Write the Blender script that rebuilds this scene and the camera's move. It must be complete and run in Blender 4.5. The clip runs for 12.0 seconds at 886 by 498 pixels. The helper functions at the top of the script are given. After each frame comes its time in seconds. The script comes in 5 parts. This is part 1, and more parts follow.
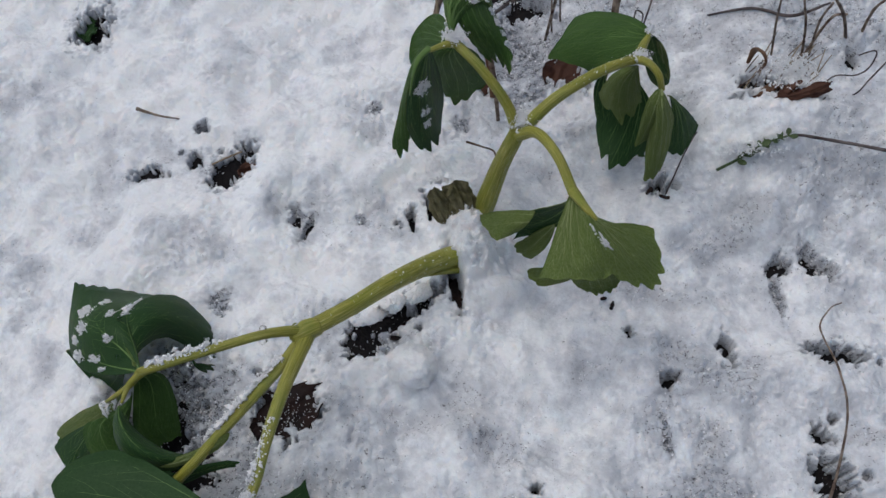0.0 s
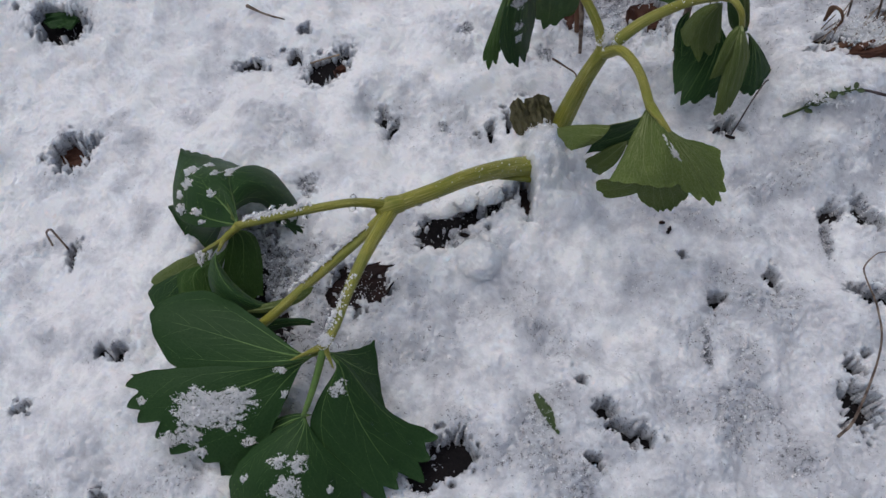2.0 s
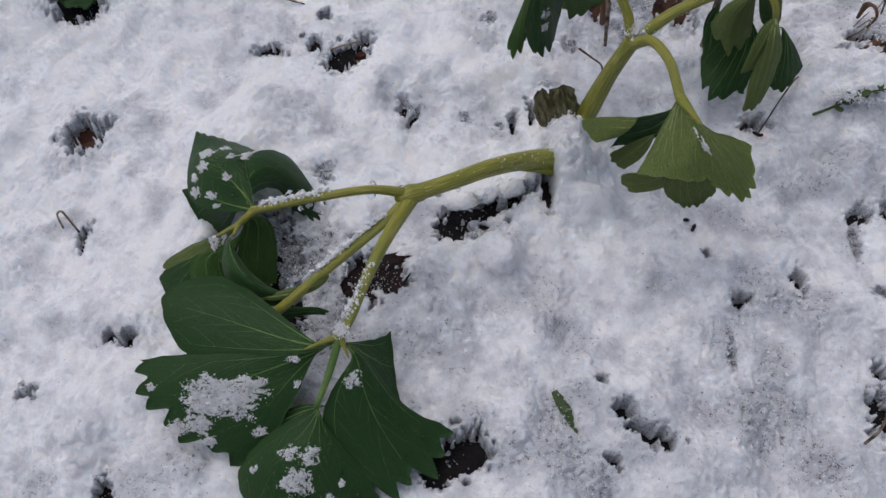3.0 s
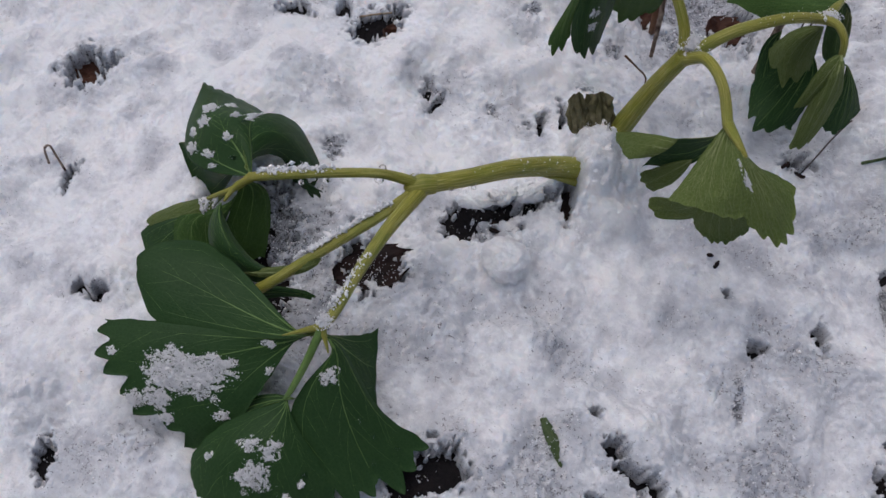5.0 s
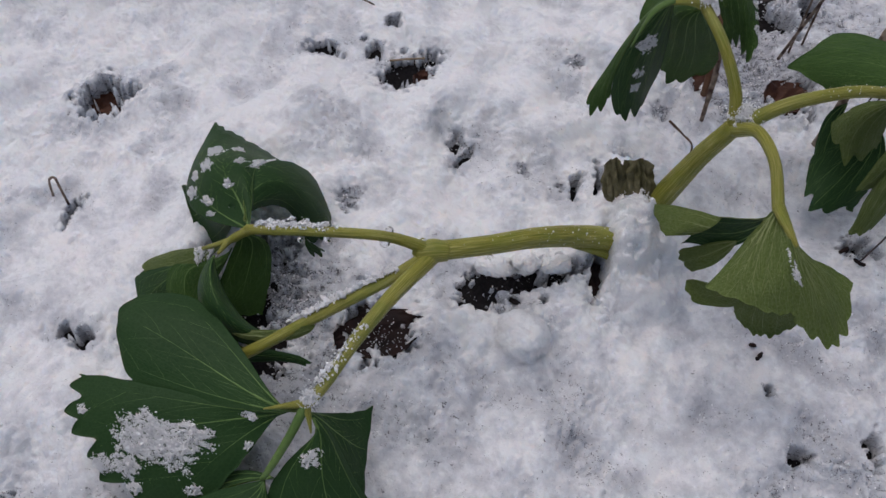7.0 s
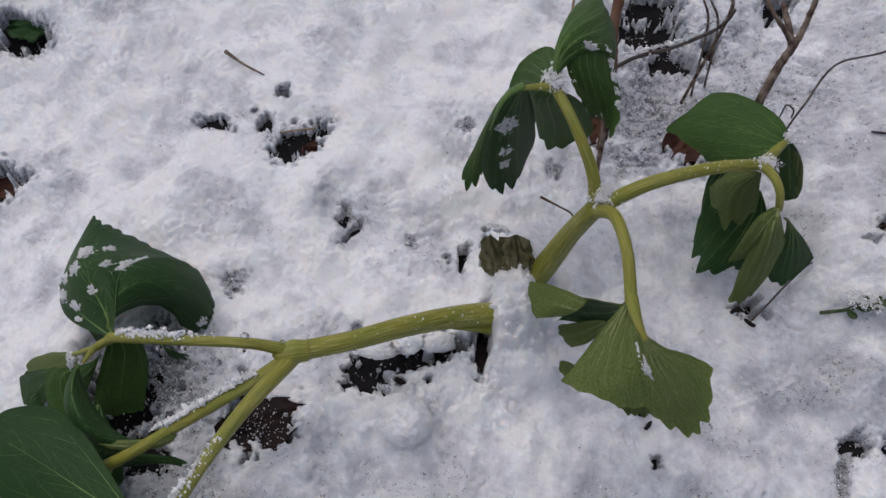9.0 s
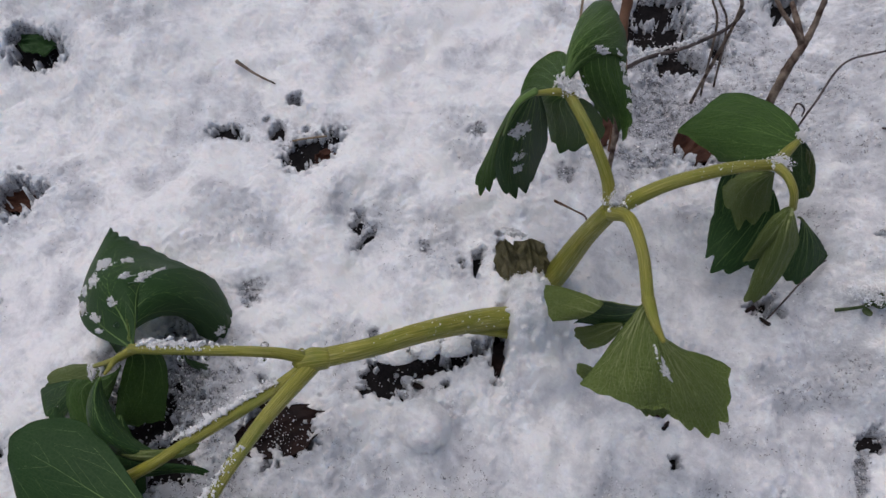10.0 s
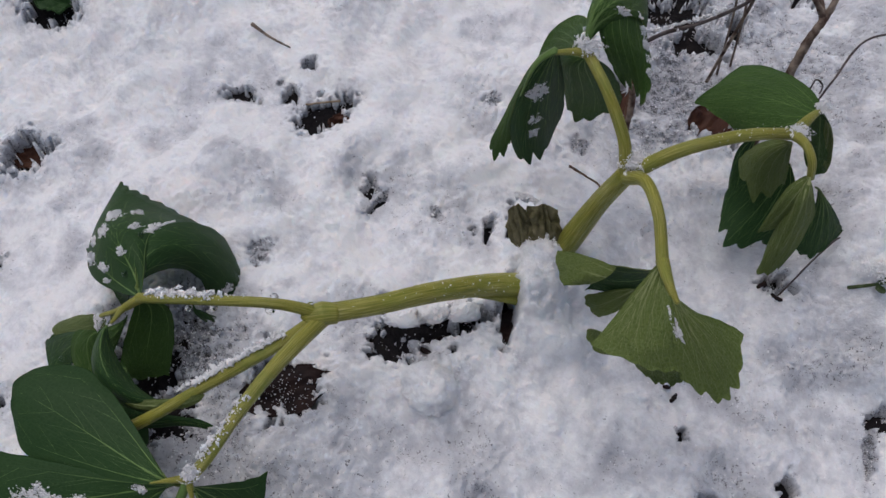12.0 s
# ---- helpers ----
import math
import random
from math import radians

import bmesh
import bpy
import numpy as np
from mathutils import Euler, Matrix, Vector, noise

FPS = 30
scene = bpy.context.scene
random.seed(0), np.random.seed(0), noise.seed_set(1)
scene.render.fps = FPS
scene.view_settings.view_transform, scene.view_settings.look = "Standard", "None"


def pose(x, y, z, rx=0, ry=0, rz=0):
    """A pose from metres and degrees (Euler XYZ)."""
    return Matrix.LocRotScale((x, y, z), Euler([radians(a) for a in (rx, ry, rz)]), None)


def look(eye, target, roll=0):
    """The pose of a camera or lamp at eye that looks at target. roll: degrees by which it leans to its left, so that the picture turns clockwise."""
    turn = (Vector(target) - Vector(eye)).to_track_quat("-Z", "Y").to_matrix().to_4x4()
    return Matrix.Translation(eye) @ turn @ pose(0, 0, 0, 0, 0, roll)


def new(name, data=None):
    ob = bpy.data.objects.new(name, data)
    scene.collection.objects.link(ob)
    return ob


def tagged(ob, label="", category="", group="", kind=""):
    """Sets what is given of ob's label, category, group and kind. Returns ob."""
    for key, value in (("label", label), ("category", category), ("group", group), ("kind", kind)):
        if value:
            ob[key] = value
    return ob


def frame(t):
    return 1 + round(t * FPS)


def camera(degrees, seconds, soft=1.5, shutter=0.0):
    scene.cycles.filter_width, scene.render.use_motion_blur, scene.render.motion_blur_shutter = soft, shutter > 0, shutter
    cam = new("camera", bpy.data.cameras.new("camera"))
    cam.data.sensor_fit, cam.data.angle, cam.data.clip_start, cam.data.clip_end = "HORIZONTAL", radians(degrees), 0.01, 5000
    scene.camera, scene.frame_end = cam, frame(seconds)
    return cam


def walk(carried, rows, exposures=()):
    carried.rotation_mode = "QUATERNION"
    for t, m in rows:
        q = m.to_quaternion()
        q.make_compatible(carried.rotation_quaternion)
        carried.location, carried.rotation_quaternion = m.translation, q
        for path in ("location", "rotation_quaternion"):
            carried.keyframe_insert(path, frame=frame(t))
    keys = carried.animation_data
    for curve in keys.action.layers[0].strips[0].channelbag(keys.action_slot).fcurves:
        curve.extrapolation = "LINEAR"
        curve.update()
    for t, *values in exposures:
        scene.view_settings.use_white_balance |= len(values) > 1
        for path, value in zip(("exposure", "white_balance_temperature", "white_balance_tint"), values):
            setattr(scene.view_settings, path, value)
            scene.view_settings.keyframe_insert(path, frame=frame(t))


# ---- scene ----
cam = camera(52.3, 12.0)
# seconds, eye, (yaw, pitch, roll)
PATH = [
    (0, (0.0008, 0.0007, 0.4002), (-0.00, -60.99, 0.00)),
    (0.2, (-0.0129, -0.0190, 0.3975), (0.53, -60.63, 2.47)),
    (0.5, (-0.0363, -0.0575, 0.3863), (0.60, -59.31, 5.96)),
    (1, (-0.0374, -0.0698, 0.3839), (1.11, -59.87, 8.17)),
    (1.5, (-0.0235, -0.0614, 0.3942), (1.51, -60.98, 6.81)),
    (2, (-0.0132, -0.0541, 0.4085), (4.89, -61.70, 2.40)),
    (2.5, (-0.0026, -0.0389, 0.4023), (6.52, -62.25, 0.43)),
    (3, (-0.0193, -0.0541, 0.3969), (5.64, -61.63, 3.22)),
    (3.2, (-0.0239, -0.0618, 0.3959), (5.49, -61.12, 4.18)),
    (4.8, (-0.0233, -0.0389, 0.3783), (5.95, -61.47, 11.42)),
    (5, (-0.0228, -0.0352, 0.3725), (5.68, -62.53, 11.78)),
    (5.5, (-0.0143, -0.0022, 0.3713), (5.12, -63.89, 11.21)),
    (5.8, (-0.0057, 0.0353, 0.3667), (6.10, -64.20, 9.06)),
    (6, (-0.0228, 0.0364, 0.3790), (6.98, -62.58, 8.20)),
    (6.2, (-0.0353, 0.0169, 0.3771), (7.54, -60.02, 8.98)),
    (6.5, (-0.0172, -0.0078, 0.3447), (10.28, -59.34, 10.33)),
    (6.7, (-0.0165, -0.0058, 0.3463), (12.00, -60.59, 9.68)),
    (8.3, (0.0222, 0.0314, 0.3681), (16.89, -61.66, 6.16)),
    (8.5, (0.0274, 0.0499, 0.3647), (17.46, -62.18, 3.97)),
    (9, (0.0261, 0.0526, 0.3715), (15.68, -62.36, 3.94)),
    (9.5, (0.0229, 0.0458, 0.3728), (15.57, -62.35, 3.37)),
    (10, (0.0221, 0.0521, 0.3743), (16.46, -62.36, 2.12)),
    (10.5, (0.0173, 0.0441, 0.3705), (16.27, -62.13, 2.81)),
    (11, (0.0153, 0.0407, 0.3740), (16.70, -62.11, 2.84)),
    (11.5, (0.0209, 0.0442, 0.3719), (17.27, -62.21, 2.24)),
    (12, (0.0228, 0.0380, 0.3641), (16.65, -62.13, 3.85)),
]
# seconds, stops, kelvin, tint
EXPOSURES = [(0, -0.60, 5650, 6), (2, -0.65, 5690, 9), (5, -0.66, 5740, 12), (6.5, -0.72, 5780, 12), (9, -0.65, 5820, 12), (12, -0.65, 5800, 12)]
walk(cam, [(t, pose(*eye, 90 + pitch, 0, yaw) @ pose(0, 0, 0, 0, 0, roll)) for t, eye, (yaw, pitch, roll) in PATH], EXPOSURES)

# ---- world and light: a bright overcast winter sky ----
world = bpy.data.worlds.new("overcast_sky")
scene.world = world
world.use_nodes = True
wn = world.node_tree
sky = wn.nodes.new("ShaderNodeTexSky")
sky.sky_type = "NISHITA"
sky.sun_disc = False
sky.sun_elevation = radians(68)
sky.sun_rotation = radians(300)
sky.air_density = 1.0
sky.dust_density = 9.0
sky.ozone_density = 1.0
wn.links.new(sky.outputs["Color"], wn.nodes["Background"].inputs["Color"])
wn.nodes["Background"].inputs["Strength"].default_value = 0.095
sun_data = bpy.data.lights.new("sun", "SUN")
sun_data.energy = 0.85
sun_data.angle = radians(60)
sun_data.color = (1.0, 0.96, 0.9)
sun = new("sun", sun_data)
sun.matrix_world = look((-0.55, 0.15, 1.8), (0, 0.2, 0))


# ---- materials ----
def material(name):
    m = bpy.data.materials.new(name)
    m.use_nodes = True
    t = m.node_tree
    return m, t, t.nodes["Principled BSDF"]


def node(t, kind, **values):
    n = t.nodes.new(kind)
    for key, value in values.items():
        n.inputs[key.replace("_", " ")].default_value = value
    return n


def ramp(t, source, stops):
    r = t.nodes.new("ShaderNodeValToRGB")
    while len(r.color_ramp.elements) < len(stops):
        r.color_ramp.elements.new(0.5)
    for e, (place, colour) in zip(r.color_ramp.elements, stops):
        e.position, e.color = place, (*colour, 1)
    t.links.new(source, r.inputs["Fac"])
    return r.outputs["Color"]


def mix(t, fac, a, b, kind="MIX"):
    n = t.nodes.new("ShaderNodeMix")
    n.data_type, n.blend_type = "RGBA", kind
    for socket, value in zip((n.inputs[0], n.inputs[6], n.inputs[7]), (fac, a, b)):
        if isinstance(value, (tuple, float, int)):
            socket.default_value = (*value, 1) if isinstance(value, tuple) else value
        else:
            t.links.new(value, socket)
    return n.outputs[2]


def maths(t, kind, a, b=0.0):
    n = t.nodes.new("ShaderNodeMath")
    n.operation = kind
    for socket, value in zip(n.inputs, (a, b)):
        if isinstance(value, (float, int)):
            socket.default_value = value
        else:
            t.links.new(value, socket)
    return n.outputs[0]


def noise_of(t, where, scale, detail=3.0, rough=0.55):
    n = node(t, "ShaderNodeTexNoise", Scale=scale, Detail=detail, Roughness=rough)
    t.links.new(where, n.inputs["Vector"])
    return n.outputs["Fac"]


def relief(t, bsdf, height, strength, distance):
    b = node(t, "ShaderNodeBump", Strength=strength, Distance=distance)
    t.links.new(height, b.inputs["Height"])
    t.links.new(b.outputs["Normal"], bsdf.inputs["Normal"])


def place(t, kind="Object"):
    return t.nodes.new("ShaderNodeTexCoord").outputs[kind]


def snow_material(name, thin=True):
    m, t, b = material(name)
    p = place(t)
    grain = noise_of(t, p, 1500, 2, 0.6)
    crumb = noise_of(t, p, 520, 3, 0.6)
    drift = noise_of(t, p, 26, 3, 0.5)
    white = mix(t, drift, (0.90, 0.905, 0.925), (0.95, 0.955, 0.965))
    if not thin:
        white = mix(t, drift, (0.95, 0.955, 0.97), (0.98, 0.98, 0.985))
    if thin:
        a = t.nodes.new("ShaderNodeAttribute")
        a.attribute_name = "thin"
        # where the cover is thin the wet soil shows as specks between the grains
        speck = maths(t, "ADD", maths(t, "MULTIPLY", noise_of(t, p, 1500, 2, 0.6), 0.55), maths(t, "MULTIPLY", noise_of(t, p, 420, 2, 0.5), 0.45))
        near_gap = maths(t, "ADD", speck, maths(t, "MULTIPLY", a.outputs["Fac"], 0.225))
        # greyer where the cover is thin, plus mottled grey painted in as hollow shade
        shaded = maths(t, "ADD", a.outputs["Fac"], maths(t, "MULTIPLY", maths(t, "SUBTRACT", noise_of(t, p, 70, 6, 0.72), 0.5), 1.7))
        white = mix(t, ramp(t, shaded, ((0.02, (0, 0, 0)), (0.35, (0.42, 0.42, 0.42)), (0.9, (0.85, 0.85, 0.85)))), white, (0.36, 0.37, 0.405))
        white = mix(t, ramp(t, near_gap, ((0.675, (0, 0, 0)), (0.745, (0.9, 0.9, 0.9)))), white, (0.10, 0.098, 0.105))
    t.links.new(white, b.inputs["Base Color"])
    b.inputs["Roughness"].default_value = 0.6
    b.inputs["Subsurface Weight"].default_value = 0.9 if thin else 0.5
    b.inputs["Subsurface Radius"].default_value = (0.9, 1.0, 1.1)
    b.inputs["Subsurface Scale"].default_value = 0.0048 if thin else 0.0006
    b.inputs["Specular IOR Level"].default_value = 0.25
    # rounded crumbs of two sizes
    clods = []
    for size in (360, 900):
        cell = node(t, "ShaderNodeTexVoronoi", Scale=size)
        t.links.new(p, cell.inputs["Vector"])
        clods.append(cell.outputs["Distance"])
    bumpy = maths(t, "SUBTRACT", maths(t, "ADD", maths(t, "MULTIPLY", grain, 0.5), maths(t, "MULTIPLY", crumb, 1.4)), maths(t, "ADD", maths(t, "MULTIPLY", clods[0], 0.9), maths(t, "MULTIPLY", clods[1], 0.4)))
    if thin:
        bumpy = maths(t, "MULTIPLY", bumpy, maths(t, "ADD", 1.0, maths(t, "MULTIPLY", a.outputs["Fac"], 0.6)))
    relief(t, b, bumpy, 0.50, 0.0012)
    return m


def soil_material():
    m, t, b = material("wet_soil")
    p = place(t)
    coarse, fine = noise_of(t, p, 60, 4), noise_of(t, p, 500, 3)
    c = ramp(t, coarse, ((0.3, (0.005, 0.005, 0.007)), (0.55, (0.011, 0.010, 0.012)), (0.78, (0.03, 0.02, 0.017))))
    t.links.new(mix(t, fine, c, (0.02, 0.018, 0.018)), b.inputs["Base Color"])
    b.inputs["Roughness"].default_value = 0.85
    b.inputs["Specular IOR Level"].default_value = 0.08
    relief(t, b, fine, 0.8, 0.002)
    return m


def leaf_material(name, dark, light, vein, gloss, net, streak, strength):
    m, t, b = material(name)
    uv, p = place(t, "UV"), place(t)
    blotch, fleck, pores = noise_of(t, p, 45, 3), noise_of(t, p, 420, 2), noise_of(t, p, 1500, 2)
    base = mix(t, blotch, dark, light)
    # fine net of veins, drawn out from the leaf's base
    long = node(t, "ShaderNodeMapping", Scale=(7.0, 34.0, 1.0))
    t.links.new(uv, long.inputs["Vector"])
    rays = noise_of(t, long.outputs["Vector"], 1.0, 3, 0.6)
    cells = t.nodes.new("ShaderNodeTexVoronoi")
    cells.feature = "DISTANCE_TO_EDGE"
    cells.inputs["Scale"].default_value = 620
    t.links.new(p, cells.inputs["Vector"])
    lines = ramp(t, cells.outputs["Distance"], ((0.0, (1, 1, 1)), (0.16, (0, 0, 0))))
    base = mix(t, maths(t, "MULTIPLY", lines, net), base, vein)
    base = mix(t, maths(t, "MULTIPLY", ramp(t, rays, ((0.52, (0, 0, 0)), (0.66, (1, 1, 1)))), streak), base, vein)
    base = mix(t, ramp(t, fleck, ((0.72, (0, 0, 0)), (0.8, (0.25, 0.25, 0.25)))), base, vein)
    t.links.new(base, b.inputs["Base Color"])
    rough = maths(t, "ADD", gloss, maths(t, "MULTIPLY", blotch, 0.2))
    t.links.new(rough, b.inputs["Roughness"])
    b.inputs["Specular IOR Level"].default_value = 0.12
    relief(t, b, maths(t, "ADD", maths(t, "ADD", cells.outputs["Distance"], rays), maths(t, "MULTIPLY", pores, 0.4)), strength, 0.0007)
    return m


def stem_material():
    m, t, b = material("fleshy_stem")
    uv, p = place(t, "UV"), place(t)
    stretch = node(t, "ShaderNodeMapping", Scale=(40.0, 7.0, 1.0))
    t.links.new(uv, stretch.inputs["Vector"])
    stripe = noise_of(t, stretch.outputs["Vector"], 1.0, 3, 0.6)
    blotch = noise_of(t, p, 70, 3)
    c = ramp(t, stripe, ((0.3, (0.14, 0.150, 0.014)), (0.5, (0.28, 0.272, 0.030)), (0.68, (0.50, 0.46, 0.15))))
    c = mix(t, ramp(t, blotch, ((0.45, (0, 0, 0)), (0.7, (0.6, 0.6, 0.6)))), c, (0.18, 0.23, 0.025))
    t.links.new(c, b.inputs["Base Color"])
    b.inputs["Roughness"].default_value = 0.38
    b.inputs["Specular IOR Level"].default_value = 0.45
    relief(t, b, stripe, 0.5, 0.0008)
    return m


def mottled(name, a, c, scale, rough, bump=0.6, depth=0.001):
    m, t, b = material(name)
    p = place(t)
    wide, fine = noise_of(t, p, scale, 3), noise_of(t, p, scale * 7, 3)
    col = mix(t, ramp(t, wide, ((0.35, (0, 0, 0)), (0.65, (1, 1, 1)))), a, c)
    col = mix(t, maths(t, "MULTIPLY", fine, 0.5), col, tuple(0.45 * v for v in a))
    t.links.new(col, b.inputs["Base Color"])
    b.inputs["Roughness"].default_value = rough
    b.inputs["Specular IOR Level"].default_value = 0.2
    relief(t, b, fine, bump, depth)
    return m


SNOW = snow_material("snow")
CRUMB = snow_material("snow_grains", thin=False)
SOIL = soil_material()
LEAF = leaf_material("leaf_upper_side", (0.0190, 0.047, 0.0155), (0.0315, 0.072, 0.0205), (0.085, 0.15, 0.05), 0.40, 0.12, 0.10, 0.2)
FRESH = leaf_material("fresh_leaf_upper_side", (0.031, 0.071, 0.0145), (0.055, 0.108, 0.023), (0.12, 0.19, 0.055), 0.45, 0.18, 0.18, 0.7)
UNDER = leaf_material("leaf_under_side", (0.095, 0.137, 0.030), (0.152, 0.197, 0.052), (0.25, 0.31, 0.13), 0.5, 0.22, 0.34, 1.0)
VEIN = mottled("leaf_vein", (0.12, 0.205, 0.05), (0.185, 0.285, 0.085), 90, 0.45)
PALEVEIN = mottled("leaf_under_side_vein", (0.25, 0.30, 0.11), (0.33, 0.37, 0.16), 90, 0.5)
STEM = stem_material()
DEADGREEN = mottled("withered_leaf", (0.13, 0.12, 0.055), (0.26, 0.23, 0.13), 210, 0.75)
BROWN = mottled("brown_dead_leaf", (0.055, 0.022, 0.014), (0.11, 0.05, 0.03), 80, 0.6)
DARKLEAF = mottled("rotting_leaf", (0.014, 0.009, 0.009), (0.036, 0.018, 0.015), 90, 0.7)
TAN = mottled("dry_tan_leaf", (0.13, 0.065, 0.038), (0.22, 0.13, 0.08), 70, 0.65)
TWIG = mottled("grey_brown_twig", (0.075, 0.045, 0.035), (0.40, 0.32, 0.25), 210, 0.75)
VINE = mottled("dark_vine", (0.06, 0.045, 0.045), (0.19, 0.16, 0.15), 150, 0.7)
STRAW = mottled("pale_straw", (0.32, 0.24, 0.15), (0.42, 0.34, 0.24), 120, 0.7)
GRASS = mottled("green_sprig", (0.065, 0.10, 0.035), (0.14, 0.185, 0.085), 260, 0.65)
WATER, _t, _b = material("water_drop")
_b.inputs["Base Color"].default_value = (1, 1, 1, 1)
_b.inputs["Transmission Weight"].default_value = 1.0
_b.inputs["IOR"].default_value = 1.33
_b.inputs["Roughness"].default_value = 0.02


# ---- helpers for shapes ----
def lattice(ix, iy, seed):
    h = (ix * 374761393 + iy * 668265263 + seed * 1442695041) & 0x7FFFFFFF
    h = ((h ^ (h >> 13)) * 1274126177) & 0x7FFFFFFF
    return ((h ^ (h >> 16)) & 0xFFFF) / 65535.0


def value_noise(x, y, size, seed):
    """Smooth gradient noise from 0 to 1 with features of that size in metres, turned by the seed."""
    turn = 0.7 + seed * 1.3
    c, s = math.cos(turn), math.sin(turn)
    x, y = np.asarray(x, float), np.asarray(y, float)
    x, y = (c * x - s * y) / size + 1000.37, (s * x + c * y) / size + 1000.71
    ix, iy = np.floor(x).astype(np.int64), np.floor(y).astype(np.int64)
    fx, fy = x - ix, y - iy
    wx, wy = fx * fx * fx * (fx * (fx * 6 - 15) + 10), fy * fy * fy * (fy * (fy * 6 - 15) + 10)

    def corner(dx, dy):
        a = lattice(ix + dx, iy + dy, seed) * 2 * math.pi
        return np.cos(a) * (fx - dx) + np.sin(a) * (fy - dy)

    low = corner(0, 0) * (1 - wx) + corner(1, 0) * wx
    high = corner(0, 1) * (1 - wx) + corner(1, 1) * wx
    return np.clip(0.5 + 0.72 * (low * (1 - wy) + high * wy), 0, 1)


def smooth(a, b, x):
    s = np.clip((x - a) / (b - a), 0, 1)
    return s * s * (3 - 2 * s)


def mesh_of(name, verts, faces, mats, uvs=None, index=None, shade=True):
    me = bpy.data.meshes.new(name)
    me.from_pydata([tuple(v) for v in verts], [], [tuple(f) for f in faces])
    for m in mats:
        me.materials.append(m)
    if index is not None:
        me.polygons.foreach_set("material_index", np.asarray(index, dtype=np.int32))
    if shade:
        me.polygons.foreach_set("use_smooth", np.ones(len(me.polygons), dtype=bool))
    if uvs is not None:
        layer = me.uv_layers.new(name="UVMap")
        loops = np.empty(len(me.loops), dtype=np.int32)
        me.loops.foreach_get("vertex_index", loops)
        layer.data.foreach_set("uv", np.asarray(uvs, dtype=np.float32)[loops].ravel())
    me.update()
    return me


def part(name, me, parent, label=""):
    ob = new(name, me)
    ob.parent = parent
    if parent.type == "EMPTY":
        ob.matrix_parent_inverse = Matrix.Translation(-parent.location)
    return tagged(ob, label)


def base_empty(name, at, label, category, group=""):
    e = new(name)
    e.location = at
    e.empty_display_size = 0.02
    return tagged(e, label, category, group)


def spline(points, n):
    """A smooth run of n points through the given ones."""
    p = np.array(points, float)
    p = np.vstack([2 * p[0] - p[1], p, 2 * p[-1] - p[-2]])
    out = []
    spans = len(p) - 3
    for s in np.linspace(0, spans, n):
        i = min(int(s), spans - 1)
        f = s - i
        a, b, c, d = p[i : i + 4]
        out.append(0.5 * (2 * b + (c - a) * f + (2 * a - 5 * b + 4 * c - d) * f**2 + (3 * b - a - 3 * c + d) * f**3))
    return np.array(out)


def tube(name, points, radii, mat, sides=14, steps=40, ribs=0, rib=0.05, rough=0.0, flat=1.0, seed=3, cap=True):
    path = spline(points, steps)
    rad = np.interp(np.linspace(0, 1, steps), np.linspace(0, 1, len(radii)), radii)
    rng = np.random.default_rng(seed)
    tang = np.gradient(path, axis=0)
    tang /= np.linalg.norm(tang, axis=1)[:, None]
    side = np.cross(tang[0], (0.13, 0.21, 1.0))
    verts, uvs = [], []
    length = np.r_[0, np.cumsum(np.linalg.norm(np.diff(path, axis=0), axis=1))]
    for i in range(steps):
        side = side - tang[i] * (side @ tang[i])
        side /= np.linalg.norm(side)
        up = np.cross(tang[i], side)
        for k in range(sides):
            a = 2 * math.pi * k / sides
            r = rad[i] * (1 + (rib * math.cos(ribs * a) if ribs else 0) + rough * rng.normal())
            verts.append(path[i] + r * (math.cos(a) * side + flat * math.sin(a) * up))
            uvs.append((abs(k / sides * 2 - 1), length[i] * 10))
    faces = [(i * sides + k, i * sides + (k + 1) % sides, (i + 1) * sides + (k + 1) % sides, (i + 1) * sides + k) for i in range(steps - 1) for k in range(sides)]
    if cap:
        for i, turn in ((0, -1), (steps - 1, 1)):
            verts.append(path[i] + tang[i] * turn * rad[i] * 0.5)
            uvs.append((0.5, length[i] * 10))
            c = len(verts) - 1
            for k in range(sides):
                e = (i * sides + k, i * sides + (k + 1) % sides, c)
                faces.append(e if turn > 0 else e[::-1])
    return mesh_of(name, verts, faces, [mat], uvs)


# the open side, from which the limp leaves hang free
OPEN_SIDE = np.array((0.0, 0.02, 0.38))


class Surface:
    """A smooth leaf surface through four rows of three points (edge, midrib, edge), from the leaf's base to its far edge."""

    def __init__(self, net):
        rows = [np.array(r * 3 if len(r) == 1 else r, float) for r in net]
        self.net = np.array(rows)

    def at(self, u, v):
        u, v = np.asarray(u, float)[..., None], np.asarray(v, float)[..., None]
        s = u * 3
        w = (-(s - 1) * (s - 2) * (s - 3) / 6, s * (s - 2) * (s - 3) / 2, -s * (s - 1) * (s - 3) / 2, s * (s - 1) * (s - 2) / 6)
        c = (v * (v - 1) / 2, 1 - v * v, v * (v + 1) / 2)
        return sum(w[i] * c[j] * self.net[i, j] for i in range(4) for j in range(3))

    def normal(self, u, v):
        e = 0.02
        n = np.cross(self.at(np.asarray(u) + e, v) - self.at(np.asarray(u) - e, v), self.at(u, np.asarray(v) + e) - self.at(u, np.asarray(v) - e))
        n /= np.linalg.norm(n, axis=-1)[..., None] + 1e-12
        probe = np.cross(self.at(0.66, 0.0) - self.at(0.60, 0.0), self.at(0.63, 0.1) - self.at(0.63, -0.1))
        return n * (1 if probe @ (OPEN_SIDE - self.at(0.63, 0.0)) > 0 else -1)


THICK = 0.00045


